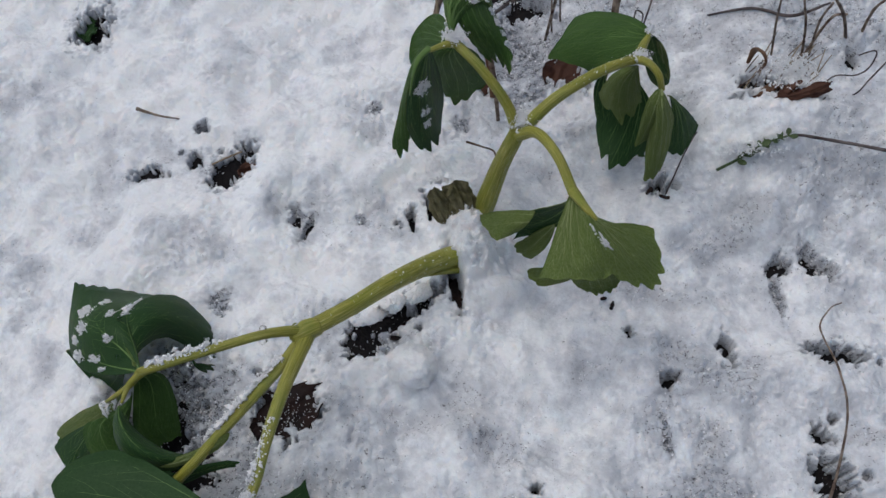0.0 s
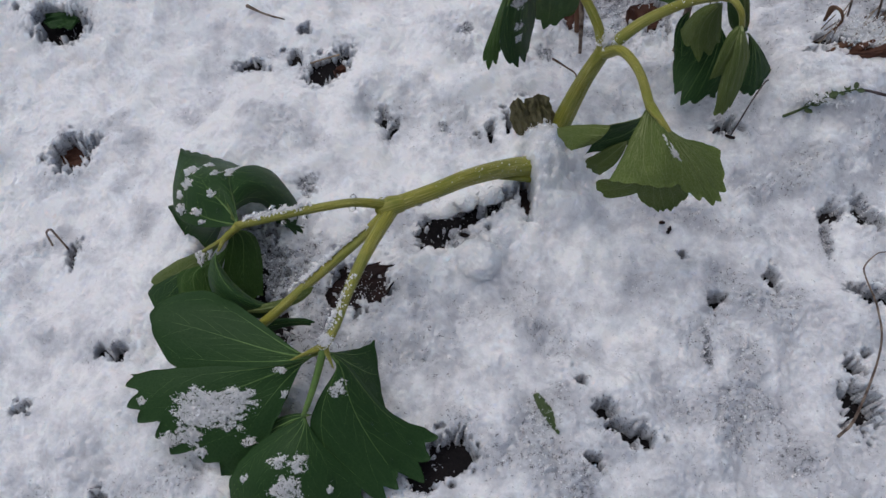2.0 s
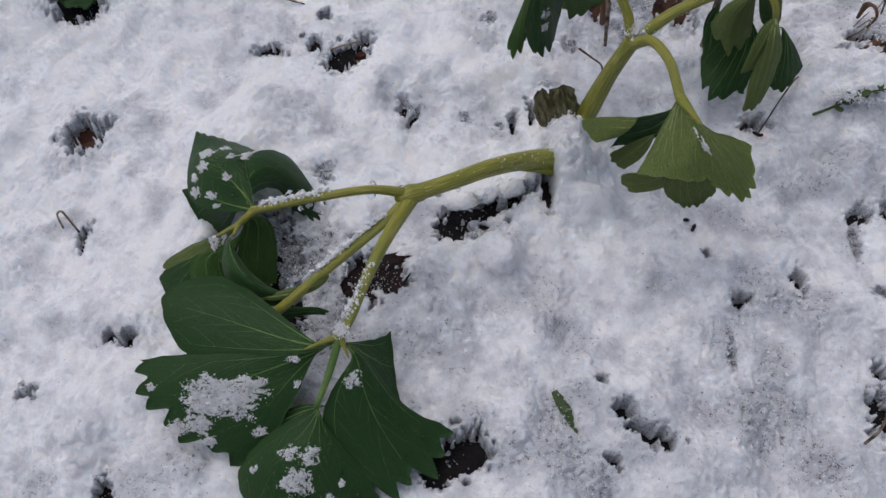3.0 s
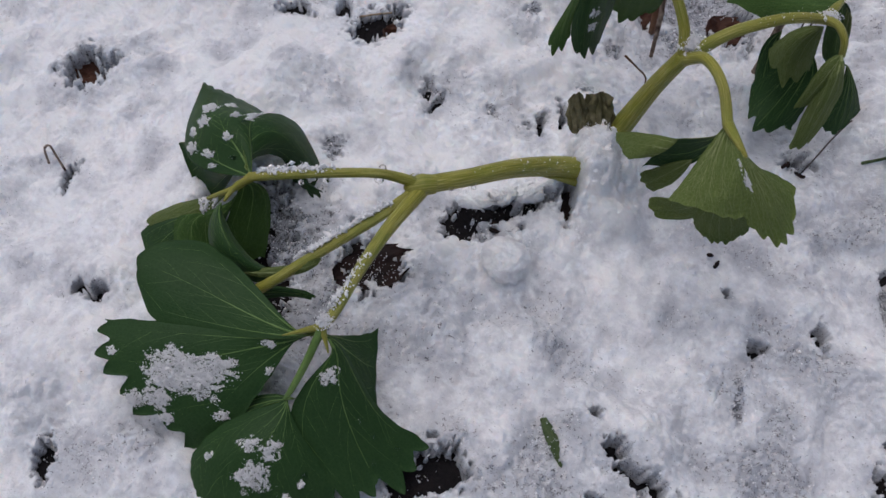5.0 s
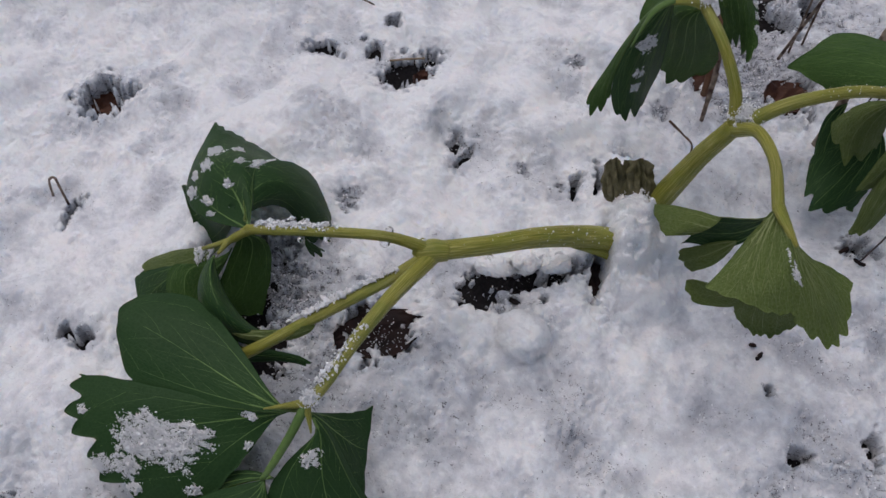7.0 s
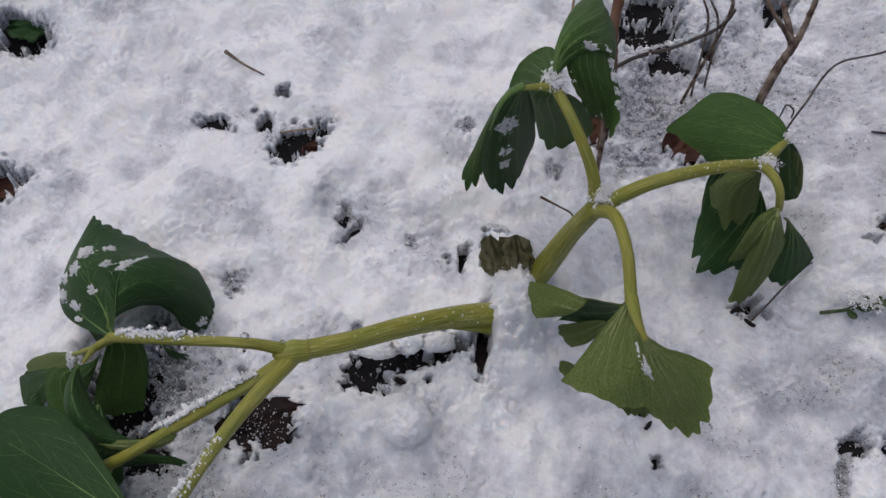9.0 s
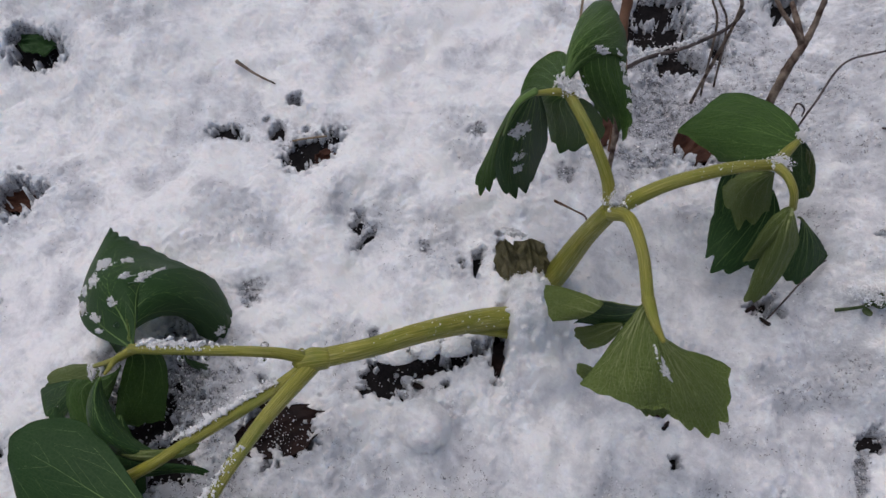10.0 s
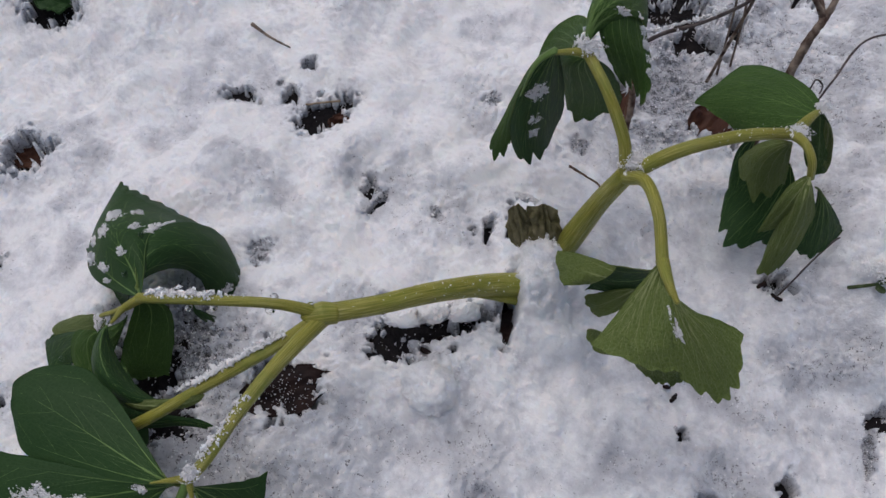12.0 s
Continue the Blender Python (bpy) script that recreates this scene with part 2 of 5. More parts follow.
def leaflet(parent, net, side="top", teeth=5, deep=0.10, notch=0.04, veins=5, ripple=0.00022, round_=0.10, seed=1, label="", thin_veins=0.62, name="leaflet", skin=None, rib=1.0, point=0.0):
    """One lobed blade with a toothed far edge, its veins as a part of it."""
    s = Surface(net)
    nu, nv = 30, 60
    rng = np.random.default_rng(seed)
    shift = rng.uniform(0, 1)
    v1 = np.linspace(-1, 1, nv)
    saw = np.abs(((v1 + 1) / 2 * teeth + shift) % 1 * 2 - 1)
    big = np.abs(((v1 + 1) / 2 * max(1, teeth // 2) + shift * 0.7) % 1 * 2 - 1)
    end = 1 - deep * (0.55 * saw**1.3 + 0.45 * big**2) - round_ * np.abs(v1) ** 5 - point * np.abs(v1)
    u, v = np.meshgrid(np.linspace(0, 1, nu), v1, indexing="ij")
    uu = u * end[None, :]
    side_saw = np.abs((uu * (teeth + 2) + shift) % 1 * 2 - 1)
    vv = v * (1 - notch * side_saw * smooth(0.35, 0.6, uu))
    p, n = s.at(uu, vv), s.normal(np.maximum(uu, 0.03), vv)
    wave = ripple * (np.cos(vv * veins * math.pi) * smooth(0.05, 0.5, uu) * 0.25 + 2.2 * (value_noise(uu * 0.06, vv * 0.03, 0.012, seed) - 0.5) + 2.0 * (value_noise(uu * 0.06, vv * 0.04, 0.03, seed + 9) - 0.5) * uu)
    wave *= smooth(0.0, 0.15, uu)
    p = p + n * wave[..., None]
    top, low = (p + n * THICK / 2).reshape(-1, 3), (p - n * THICK / 2).reshape(-1, 3)
    k = nu * nv
    at = lambda i, j: i * nv + j
    faces, index = [], []
    cells = [(i, j) for i in range(nu - 1) for j in range(nv - 1)]
    a, b, c, d = (np.array([at(i + di, j + dj) for i, j in cells]) for di, dj in ((0, 0), (1, 0), (1, 1), (0, 1)))
    up = np.stack([a, b, c, d], 1)
    probe = np.cross(top[up[len(up) // 2][1]] - top[up[len(up) // 2][0]], top[up[len(up) // 2][3]] - top[up[len(up) // 2][0]])
    if probe @ n.reshape(-1, 3)[up[len(up) // 2][0]] < 0:
        up = up[:, ::-1]
    faces += up.tolist() + (up[:, ::-1] + k).tolist()
    first, second = (0, 1) if side == "top" else (1, 0)
    index += [first] * len(up) + [second] * len(up)
    rim = [at(i, 0) for i in range(nu)] + [at(nu - 1, j) for j in range(1, nv)] + [at(i, nv - 1) for i in range(nu - 2, -1, -1)] + [at(0, j) for j in range(nv - 2, 0, -1)]
    for x, y in zip(rim, rim[1:] + rim[:1]):
        faces.append((x, y, y + k, x + k))
        index.append(1)
    span = np.linalg.norm(s.at(1.0, 0.0) - s.at(0.0, 0.0))
    uvs = np.stack([uu.ravel(), vv.ravel()], 1)
    ob = part(name, mesh_of(name, np.vstack([top, low]), faces, [skin or LEAF, UNDER], np.vstack([uvs, uvs]), index), parent, label)

    # veins: fine ridges that fan out from the base, branch and branch again towards the edge
    def swell(ru, rv):
        return ripple * (np.cos(rv * veins * math.pi) * smooth(0.05, 0.5, ru) * 0.25 + 2.2 * (value_noise(ru * 0.06, rv * 0.03, 0.012, seed) - 0.5) + 2.0 * (value_noise(ru * 0.06, rv * 0.04, 0.03, seed + 9) - 0.5) * ru) * smooth(0.0, 0.15, ru)

    runs = []
    f9, f7, f4 = np.linspace(0, 1, 11), np.linspace(0, 1, 7), np.linspace(0, 1, 4)
    gap = 0.72 / max(1, veins - 1) if veins > 1 else 0.5
    for q in np.linspace(-0.72, 0.72, veins) if veins > 1 else [0.0]:
        far = float(np.interp(q, v1, end)) * (0.95 - 0.10 * abs(q))
        bend = rng.uniform(-0.05, 0.05)
        runs.append((0.02 + (far - 0.02) * f9, q * (0.9 + 0.18 * f9) + bend * np.sin(f9 * 3.1), rib * (0.00062 - 0.00022 * abs(q)), 0.75))
        for b0 in np.arange(0.20, 0.86, 0.11):
            for turn in (-1, 1):
                u0 = b0 + rng.uniform(-0.03, 0.03)
                w0 = float(np.interp(u0, runs[0][0] * 0 + 0.02 + (far - 0.02) * f9, q * (0.9 + 0.18 * f9) + bend * np.sin(f9 * 3.1)))
                u1 = min(u0 + rng.uniform(0.14, 0.24), 0.97 * float(np.interp(np.clip(q + turn * gap, -1, 1), v1, end)))
                w1 = w0 + turn * gap * rng.uniform(0.75, 1.1)
                if u1 < u0 + 0.05 or abs(w1) > 0.94:
                    continue
                su, sv = u0 + (u1 - u0) * f7**1.15, w0 + (w1 - w0) * f7**0.9
                runs.append((su, sv, 0.00021, 0.7))
                for k in (2, 4):
                    for t2 in (-1, 1):
                        tu = su[k] + rng.uniform(0.04, 0.08) * f4 * (1 if t2 > 0 else 0.25)
                        tv = sv[k] + turn * t2 * rng.uniform(0.2, 0.4) * gap * f4
                        if abs(tv[-1]) < 0.93 and tu[-1] < 0.95:
                            runs.append((tu, tv, 0.00011, 0.5))
    verts, vfaces = [], []
    au, av = np.concatenate([e[0] for e in runs]), np.concatenate([e[1] for e in runs])
    all_nor = s.normal(np.maximum(au, 0.03), av)
    all_pts = s.at(au, av) + all_nor * (swell(au, av) + THICK / 2)[:, None]
    first = 0
    for ru, rv, r, taper in runs:
        pts, nor = all_pts[first : first + len(ru)], all_nor[first : first + len(ru)]
        first += len(ru)
        tan = np.gradient(pts, axis=0)
        cross = np.cross(tan, nor)
        cross /= np.linalg.norm(cross, axis=1)[:, None] + 1e-12
        o, m = len(verts), len(ru)
        for i in range(m):
            w = r * thin_veins * (1 - taper * i / (m - 1))
            verts += [pts[i] - cross[i] * w - nor[i] * 0.0001, pts[i] + nor[i] * w * 0.45, pts[i] + cross[i] * w - nor[i] * 0.0001]
        for i in range(m - 1):
            for e in range(2):
                vfaces.append((o + 3 * i + e, o + 3 * i + e + 1, o + 3 * i + e + 4, o + 3 * i + e + 3))
    part("venation", mesh_of("venation", verts, vfaces, [VEIN if side == "top" else PALEVEIN]), ob, "pale branching veins")
    return s


# a snow grain: a small uneven eight-sided crystal
OCT_V = np.array([(1, 0, 0), (-1, 0, 0), (0, 1, 0), (0, -1, 0), (0, 0, 1), (0, 0, -1)], float)
OCT_F = np.array([(0, 2, 4), (2, 1, 4), (1, 3, 4), (3, 0, 4), (2, 0, 5), (1, 2, 5), (3, 1, 5), (0, 3, 5)])


def grains(name, centres, sizes, mat, seed):
    rng = np.random.default_rng(seed)
    n = len(centres)
    local = OCT_V[None] * rng.uniform(0.55, 1.5, (n, 1, 3)) * (1 + rng.normal(0, 0.18, (n, 6, 1))) * np.asarray(sizes)[:, None, None]
    q = rng.normal(0, 1, (n, 4))
    w, x, y, z = (q / np.linalg.norm(q, axis=1)[:, None]).T
    turn = np.stack([1 - 2 * (y * y + z * z), 2 * (x * y - w * z), 2 * (x * z + w * y), 2 * (x * y + w * z), 1 - 2 * (x * x + z * z), 2 * (y * z - w * x), 2 * (x * z - w * y), 2 * (y * z + w * x), 1 - 2 * (x * x + y * y)], 1).reshape(-1, 3, 3)
    v = (np.asarray(centres)[:, None] + np.einsum("nij,nkj->nki", turn, local)).reshape(-1, 3)
    f = (OCT_F[None] + (np.arange(n) * 6)[:, None, None]).reshape(-1, 3)
    return quick_mesh(name, v, f, mat, True)


def quick_mesh(name, verts, faces, mat, shade):
    me = bpy.data.meshes.new(name)
    k = faces.shape[1]
    me.vertices.add(len(verts))
    me.vertices.foreach_set("co", verts.ravel())
    me.loops.add(faces.size)
    me.loops.foreach_set("vertex_index", faces.ravel().astype(np.int32))
    me.polygons.add(len(faces))
    me.polygons.foreach_set("loop_start", np.arange(0, faces.size, k, dtype=np.int32))
    me.polygons.foreach_set("use_smooth", np.full(len(faces), shade, dtype=bool))
    me.update(calc_edges=True)
    me.materials.append(mat)
    return me


# ---- ground: wet soil under a thin, broken cover of snow ----
# x, y, half length, half width, turn in degrees, depth
HOLES = [
    (-0.0248, 0.1800, 0.0160, 0.0040, 16, 0.030), (-0.0105, 0.1885, 0.0115, 0.0030, 22, 0.026), (-0.0361, 0.1673, 0.0070, 0.0060, 19, 0.018), (0.0061, 0.1965, 0.0022, 0.0095, 15, 0.020),
    (-0.0690, 0.1325, 0.0098, 0.0085, 19, 0.024), (-0.1170, 0.1400, 0.0080, 0.0155, 15, 0.013), (-0.1265, 0.1210, 0.0110, 0.0130, 15, 0.016), (-0.1120, 0.1060, 0.0120, 0.0080, 30, 0.014), (-0.1110, 0.2655, 0.0088, 0.0072, 20, 0.032), (-0.1020, 0.2755, 0.0050, 0.0042, 60, 0.026),
    (-0.1540, 0.2640, 0.0056, 0.0036, 15, 0.022), (-0.1295, 0.2715, 0.0036, 0.0040, 20, 0.018), (-0.1270, 0.2890, 0.0026, 0.0024, 0, 0.018), (-0.2719, 0.2830, 0.0120, 0.0066, 12, 0.030),
    (-0.2450, 0.2055, 0.0096, 0.0080, 10, 0.034), (0.0690, 0.3340, 0.0085, 0.0100, 20, 0.028), (0.0204, 0.3310, 0.0056, 0.0095, 10, 0.028), (0.0311, 0.4138, 0.0125, 0.0065, 20, 0.030),
]
HOLES += [
    (0.0945, 0.4326, 0.0066, 0.0082, 20, 0.030), (0.0672, 0.3942, 0.0044, 0.0062, 20, 0.024), (-0.0732, 0.2365, 0.0028, 0.0044, 0, 0.0135),
    (-0.0675, 0.2288, 0.0018, 0.0048, -20, 0.0145), (-0.0213, 0.2309, 0.0018, 0.0020, 0, 0.010), (-0.0146, 0.2316, 0.0021, 0.0052, 10, 0.024), (-0.0060, 0.2385, 0.0022, 0.0056, 10, 0.024),
    (-0.0398, 0.2322, 0.0042, 0.0020, -30, 0.008), (0.0890, 0.1732, 0.0021, 0.0023, 0, 0.020), (0.1660, 0.2076, 0.0046, 0.0040, 30, 0.0155), (0.1628, 0.1914, 0.0022, 0.0078, 8, 0.012),
    (0.1821, 0.2077, 0.0038, 0.0082, 40, 0.0145), (-0.2259, 0.1445, 0.0034, 0.0054, 8, 0.030), (-0.1798, 0.0873, 0.0038, 0.0029, 7, 0.030), (-0.1895, 0.0889, 0.0032, 0.0024, 7, 0.022),
]
HOLES += [
    (0.1676, 0.1011, 0.0048, 0.0100, 7, 0.034), (0.1678, 0.1210, 0.0034, 0.0041, 20, 0.026), (0.1820, 0.1605, 0.0098, 0.0045, -4, 0.034), (0.1332, 0.1620, 0.0028, 0.0062, 8, 0.030),
    (0.1040, 0.1481, 0.0040, 0.0022, 35, 0.016), (0.0702, 0.0744, 0.0048, 0.0028, -20, 0.026), (0.0515, 0.0842, 0.0042, 0.0027, -30, 0.020), (0.0493, 0.0617, 0.0032, 0.0027, -40, 0.024),
    (0.0610, 0.0764, 0.0080, 0.0021, -22, 0.018), (0.0407, 0.0981, 0.0022, 0.0023, 0, 0.018), (-0.0145, 0.0569, 0.0075, 0.0062, 7, 0.024), (-0.0263, 0.0476, 0.0064, 0.0056, 7, 0.032),
    (0.0994, 0.1217, 0.0015, 0.0083, 7, 0.007), (-0.1669, 0.0147, 0.0040, 0.0050, 9, 0.028), (-0.2211, 0.0572, 0.0044, 0.0028, 10, 0.022), (-0.2006, 0.3630, 0.0080, 0.0106, 0, 0.028),
]
HOLES += [
    (0.1600, 0.2960, 0.0056, 0.0044, 0, 0.020), (0.1732, 0.2893, 0.0070, 0.0036, 15, 0.022), (0.1541, 0.2839, 0.0036, 0.0030, 0, 0.020), (0.2079, 0.3064, 0.0025, 0.0040, 0, 0.022), (0.1460, 0.2820, 0.0024, 0.0026, 0, 0.018), (0.0500, 0.3877, 0.0110, 0.0050, 0, 0.026),
    (-0.1050, 0.1875, 0.0032, 0.0040, 0, 0.009), (-0.0360, 0.2970, 0.0026, 0.0026, 0, 0.007), (0.0110, 0.2940, 0.0028, 0.0036, 60, 0.006), (0.1090, 0.2520, 0.0042, 0.0050, 0, 0.018),
    (0.0330, 0.3983, 0.0150, 0.0075, 8, 0.030), (0.0972, 0.4353, 0.0070, 0.0060, 20, 0.028), (0.1700, 0.3950, 0.0080, 0.0040, -20, 0.022),
]
# broad stretches of thin grey snow, and of shade painted in as the same grey: x, y, half length, half width, turn, how
# thin
THIN_AND_SHADED = [
    (0.047, 0.350, 0.030, 0.052, -8, 1.0), (0.100, 0.370, 0.050, 0.030, 0, 0.75), (0.160, 0.295, 0.024, 0.018, 0, 0.45), (0.200, 0.335, 0.050, 0.035, 0, 0.75), (0.200, 0.250, 0.040, 0.050, 0, 0.55), (-0.033, 0.150, 0.012, 0.020, 0, 0.60), (-0.040, 0.128, 0.024, 0.020, 0, 0.55), (-0.090, 0.080, 0.060, 0.020, 0, 0.5), (0.110, 0.075, 0.050, 0.030, 10, 0.15), (0.155, 0.200, 0.030, 0.020, 10, 0.42), (-0.028, 0.163, 0.022, 0.014, 20, 0.75), (-0.125, 0.118, 0.026, 0.040, 12, 0.85), (-0.085, 0.100, 0.030, 0.025, 30, 0.75), (-0.050, 0.100, 0.050, 0.022, 10, 0.5), (0.150, 0.410, 0.070, 0.040, 0, 0.55), (0.050, 0.400, 0.060, 0.030, 0, 0.8),
    (-0.110, 0.137, 0.026, 0.028, 10, 0.9), (-0.240, 0.150, 0.030, 0.010, 30, 0.45), (-0.150, 0.272, 0.030, 0.012, 10, 0.45), (-0.040, 0.232, 0.024, 0.008, -15, 0.5),
    (0.060, 0.075, 0.026, 0.012, -15, 0.5), (0.150, 0.395, 0.050, 0.020, 0, 0.6), (0.120, 0.258, 0.014, 0.014, 0, 0.5), (0.020, 0.300, 0.016, 0.024, 20, 0.4), (-0.0413, 0.2327, 0.050, 0.018, -12, 0.44),
    (0.165, 0.335, 0.060, 0.026, 0, 0.62), (0.110, 0.350, 0.030, 0.030, 0, 0.45), (-0.070, 0.236, 0.010, 0.018, -20, 0.5), (0.105, 0.155, 0.030, 0.014, 15, 0.32), (-0.185, 0.090, 0.022, 0.012, 8, 0.5),
]


# small gaps strewn round the larger ones, where the snow is about to break
scatter = np.random.default_rng(17)
for hx, hy, ha, hb, hturn, hdepth in list(HOLES):
    if ha * hb < 1.2e-5 or hdepth < 0.018:
        continue
    for _ in range(int(1 + 2 * min(1.0, ha * hb / 8e-5))):
        way, far = scatter.uniform(0, 2 * math.pi), scatter.uniform(1.3, 2.3)
        r = scatter.uniform(0.0008, 0.0019)
        HOLES.append((hx + math.cos(way) * ha * far + 0.002 * math.cos(way), hy + math.sin(way) * hb * far + 0.002 * math.sin(way), r, r * scatter.uniform(0.6, 1.4), 0, scatter.uniform(0.010, 0.020)))

# lumps of snow: x, y, radius, height
DOMES = [(-0.0117, 0.1503, 0.0150, 0.0050), (0.0162, 0.2106, 0.0165, 0.0120), (0.0094, 0.2203, 0.0130, 0.0080), (0.0265, 0.1967, 0.0190, 0.0070), (-0.0330, 0.1500, 0.0110, 0.0060), (0.0050, 0.1700, 0.0120, 0.0040)]
# where loose tufts of snow stand up: x, y, half length, half width, turn
LACE = [(0.0152, 0.2106, 0.0120, 0.0150, 10), (0.0094, 0.2203, 0.0120, 0.0080, 0), (-0.0200, 0.1925, 0.0240, 0.0080, 20), (-0.0060, 0.1640, 0.0160, 0.0070, 20), (0.0130, 0.1800, 0.0080, 0.0140, 10), (0.0300, 0.2230, 0.0140, 0.0080, 0), (-0.0600, 0.1400, 0.0120, 0.0100, 20), (0.0750, 0.3100, 0.0300, 0.0200, 0)]
# hollows round them: x, y, half length, half width, turn, depth
HOLLOWS = [(-0.0300, 0.1700, 0.0260, 0.0120, 20, 0.0060), (-0.0300, 0.1450, 0.0100, 0.0180, 10, 0.0075), (0.0070, 0.1500, 0.0080, 0.0200, 10, 0.0060), (-0.0120, 0.1310, 0.0160, 0.0080, 0, 0.0050), (0.0500, 0.1780, 0.0300, 0.0140, 0, 0.0060), (0.0600, 0.1200, 0.0400, 0.0200, 15, 0.0050), (0.0450, 0.3620, 0.0300, 0.0380, 0, 0.0060), (0.1450, 0.2020, 0.0300, 0.0160, 15, 0.0070), (-0.0700, 0.2340, 0.0140, 0.0240, 25, 0.0060), (0.1650, 0.3050, 0.0360, 0.0200, 0, 0.0060)]


def oval(x, y, hx, hy, a, b, turn):
    """How far points lie from the middle of an oval, 1 on its rim."""
    c, s = math.cos(radians(turn)), math.sin(radians(turn))
    return np.hypot(((x - hx) * c + (y - hy) * s) / a, ((y - hy) * c - (x - hx) * s) / b)


def cover(x, y):
    """Heights of the soil and of the snow, and how thin the snow lies, with painted shade counted in."""
    x, y = np.asarray(x, float), np.asarray(y, float)
    out = np.hypot(x + 0.03, y - 0.24)
    near = smooth(0.80, 0.42, out)
    level = 0.012 + near * (-0.032 * smooth(-0.13, -0.26, x) * smooth(0.31, 0.22, y) + 0.038 * smooth(0.09, 0.18, x) * smooth(0.21, 0.28, y))
    level = level - 0.018 * np.exp(-(((x - 0.045) / 0.028) ** 2) - ((y - 0.360) / 0.042) ** 2)
    # farther out the bed rises and falls in long soft waves
    level = level + 0.05 * (value_noise(x, y, 0.55, 81) - 0.5) * smooth(0.45, 0.9, out) * smooth(4.0, 1.5, out) + 0.12 * (value_noise(x, y, 2.4, 82) - 0.5) * smooth(0.6, 2.5, out) * smooth(16.0, 5.0, out)
    soil = level - 0.0095 + 0.005 * (value_noise(x, y, 0.03, 5) - 0.5) + 0.006 * (value_noise(x, y, 0.009, 6) - 0.5)
    # soft mounds, then crumbly tufts
    bumps = 0.016 * (value_noise(x, y, 0.075, 11) - 0.5) + 0.014 * (value_noise(x, y, 0.034, 12) - 0.5) + 0.0085 * (value_noise(x, y, 0.017, 17) - 0.5) + 0.0008
    tuft = 0.0026 * (value_noise(x, y, 0.0085, 13) - 0.5) + 0.0022 * (np.abs(2 * value_noise(x, y, 0.0048, 14) - 1) - 0.25) + 0.0016 * (value_noise(x, y, 0.0026, 15) - 0.5)
    snow = level + bumps * near
    # the snow is banked up round the broken stalks
    snow += 0.009 * np.exp(-((x - 0.012) ** 2 + ((y - 0.215) * 0.8) ** 2) / 0.016**2) + 0.010 * np.exp(-((x - 0.005) ** 2 + (y - 0.235) ** 2) / 0.022**2)
    knobs, heaped = 0.5 * (value_noise(x, y, 0.008, 61) - 0.5) + 0.35 * (value_noise(x, y, 0.0035, 62) - 0.5), 0.0 * x
    for hx, hy, r, h in DOMES:
        d = np.hypot(x - hx, y - hy) / r + knobs
        heaped = np.maximum(heaped, smooth(1.25, 0.8, d))
        snow += h * np.clip(1 - (0.9 * d) ** 2, 0, 1) ** 1.3
    for hx, hy, a, b, turn, depth in HOLLOWS:
        snow -= depth * smooth(1.3, 0.2, oval(x, y, hx, hy, a, b, turn) + 0.6 * knobs)
    lace = 0.0 * x
    for hx, hy, a, b, turn in LACE:
        lace = np.maximum(lace, smooth(1.4, 0.6, oval(x, y, hx, hy, a, b, turn) + knobs))
    # first two terms grey the right and the near side: light falloff put into colour
    thin = 0.16 * smooth(-0.06, 0.12, x) + 0.16 * smooth(0.20, 0.06, y) + 0.34 * smooth(0.48, 0.72, 0.6 * value_noise(x, y, 0.050, 21) + 0.4 * value_noise(x, y, 0.019, 22))
    thin = thin * near + 0.14 * (1 - near)
    fray = 1.2 * (value_noise(x, y, 0.016, 51) - 0.5) + 0.8 * (value_noise(x, y, 0.006, 52) - 0.5)
    for hx, hy, a, b, turn, much in THIN_AND_SHADED:
        box = (np.abs(x - hx) < 2.2 * max(a, b)) & (np.abs(y - hy) < 2.2 * max(a, b))
        d = oval(x[box], y[box], hx, hy, a, b, turn)
        thin[box] = np.maximum(thin[box], 0.8 * much * smooth(1.45, 0.25, d + fray[box]))
    ragged = 1.0 * (value_noise(x, y, 0.011, 33) - 0.5) + 1.0 * (value_noise(x, y, 0.005, 31) - 0.5) + 1.1 * (value_noise(x, y, 0.0025, 32) - 0.5) + 0.7 * (value_noise(x, y, 0.0015, 34) - 0.5)
    gap = 0.0 * x
    for hx, hy, a, b, turn, depth in HOLES:
        reach = 2.4 * max(a, b) + 0.002
        box = (np.abs(x - hx) < reach) & (np.abs(y - hy) < reach)
        d = oval(x[box], y[box], hx, hy, a, b, turn) + ragged[box]
        gap[box] = np.maximum(gap[box], min(1.0, max(0.0, (depth - 0.008) / 0.013)) * smooth(1.45, 0.90, d))
        thin[box] = np.maximum(thin[box], 0.82 * smooth(2.2, 0.9, d))
    thin = thin * (1 - 0.9 * heaped)
    # small pits where the cover is about to break
    pits = smooth(0.56, 0.72, 0.5 * value_noise(x, y, 0.0030, 41) + 0.5 * value_noise(x, y, 0.0062, 42))
    snow += tuft * near * (0.75 + 0.75 * thin + 0.7 * lace)
    snow -= 0.0045 * smooth(0.35, 0.9, thin) * pits * near
    thick = np.logaddexp((snow - soil) / 0.002, 0.0045 / 0.002) * 0.002
    snow = soil + thick * (1 - gap) - 0.009 * gap
    return soil, snow, thin


def steps_outwards(lo, hi, fine):
    core = np.arange(lo, hi, fine)
    grow = np.cumsum(fine * 1.16 ** np.arange(1, 74))
    return np.r_[lo - grow[::-1], core, hi + grow]


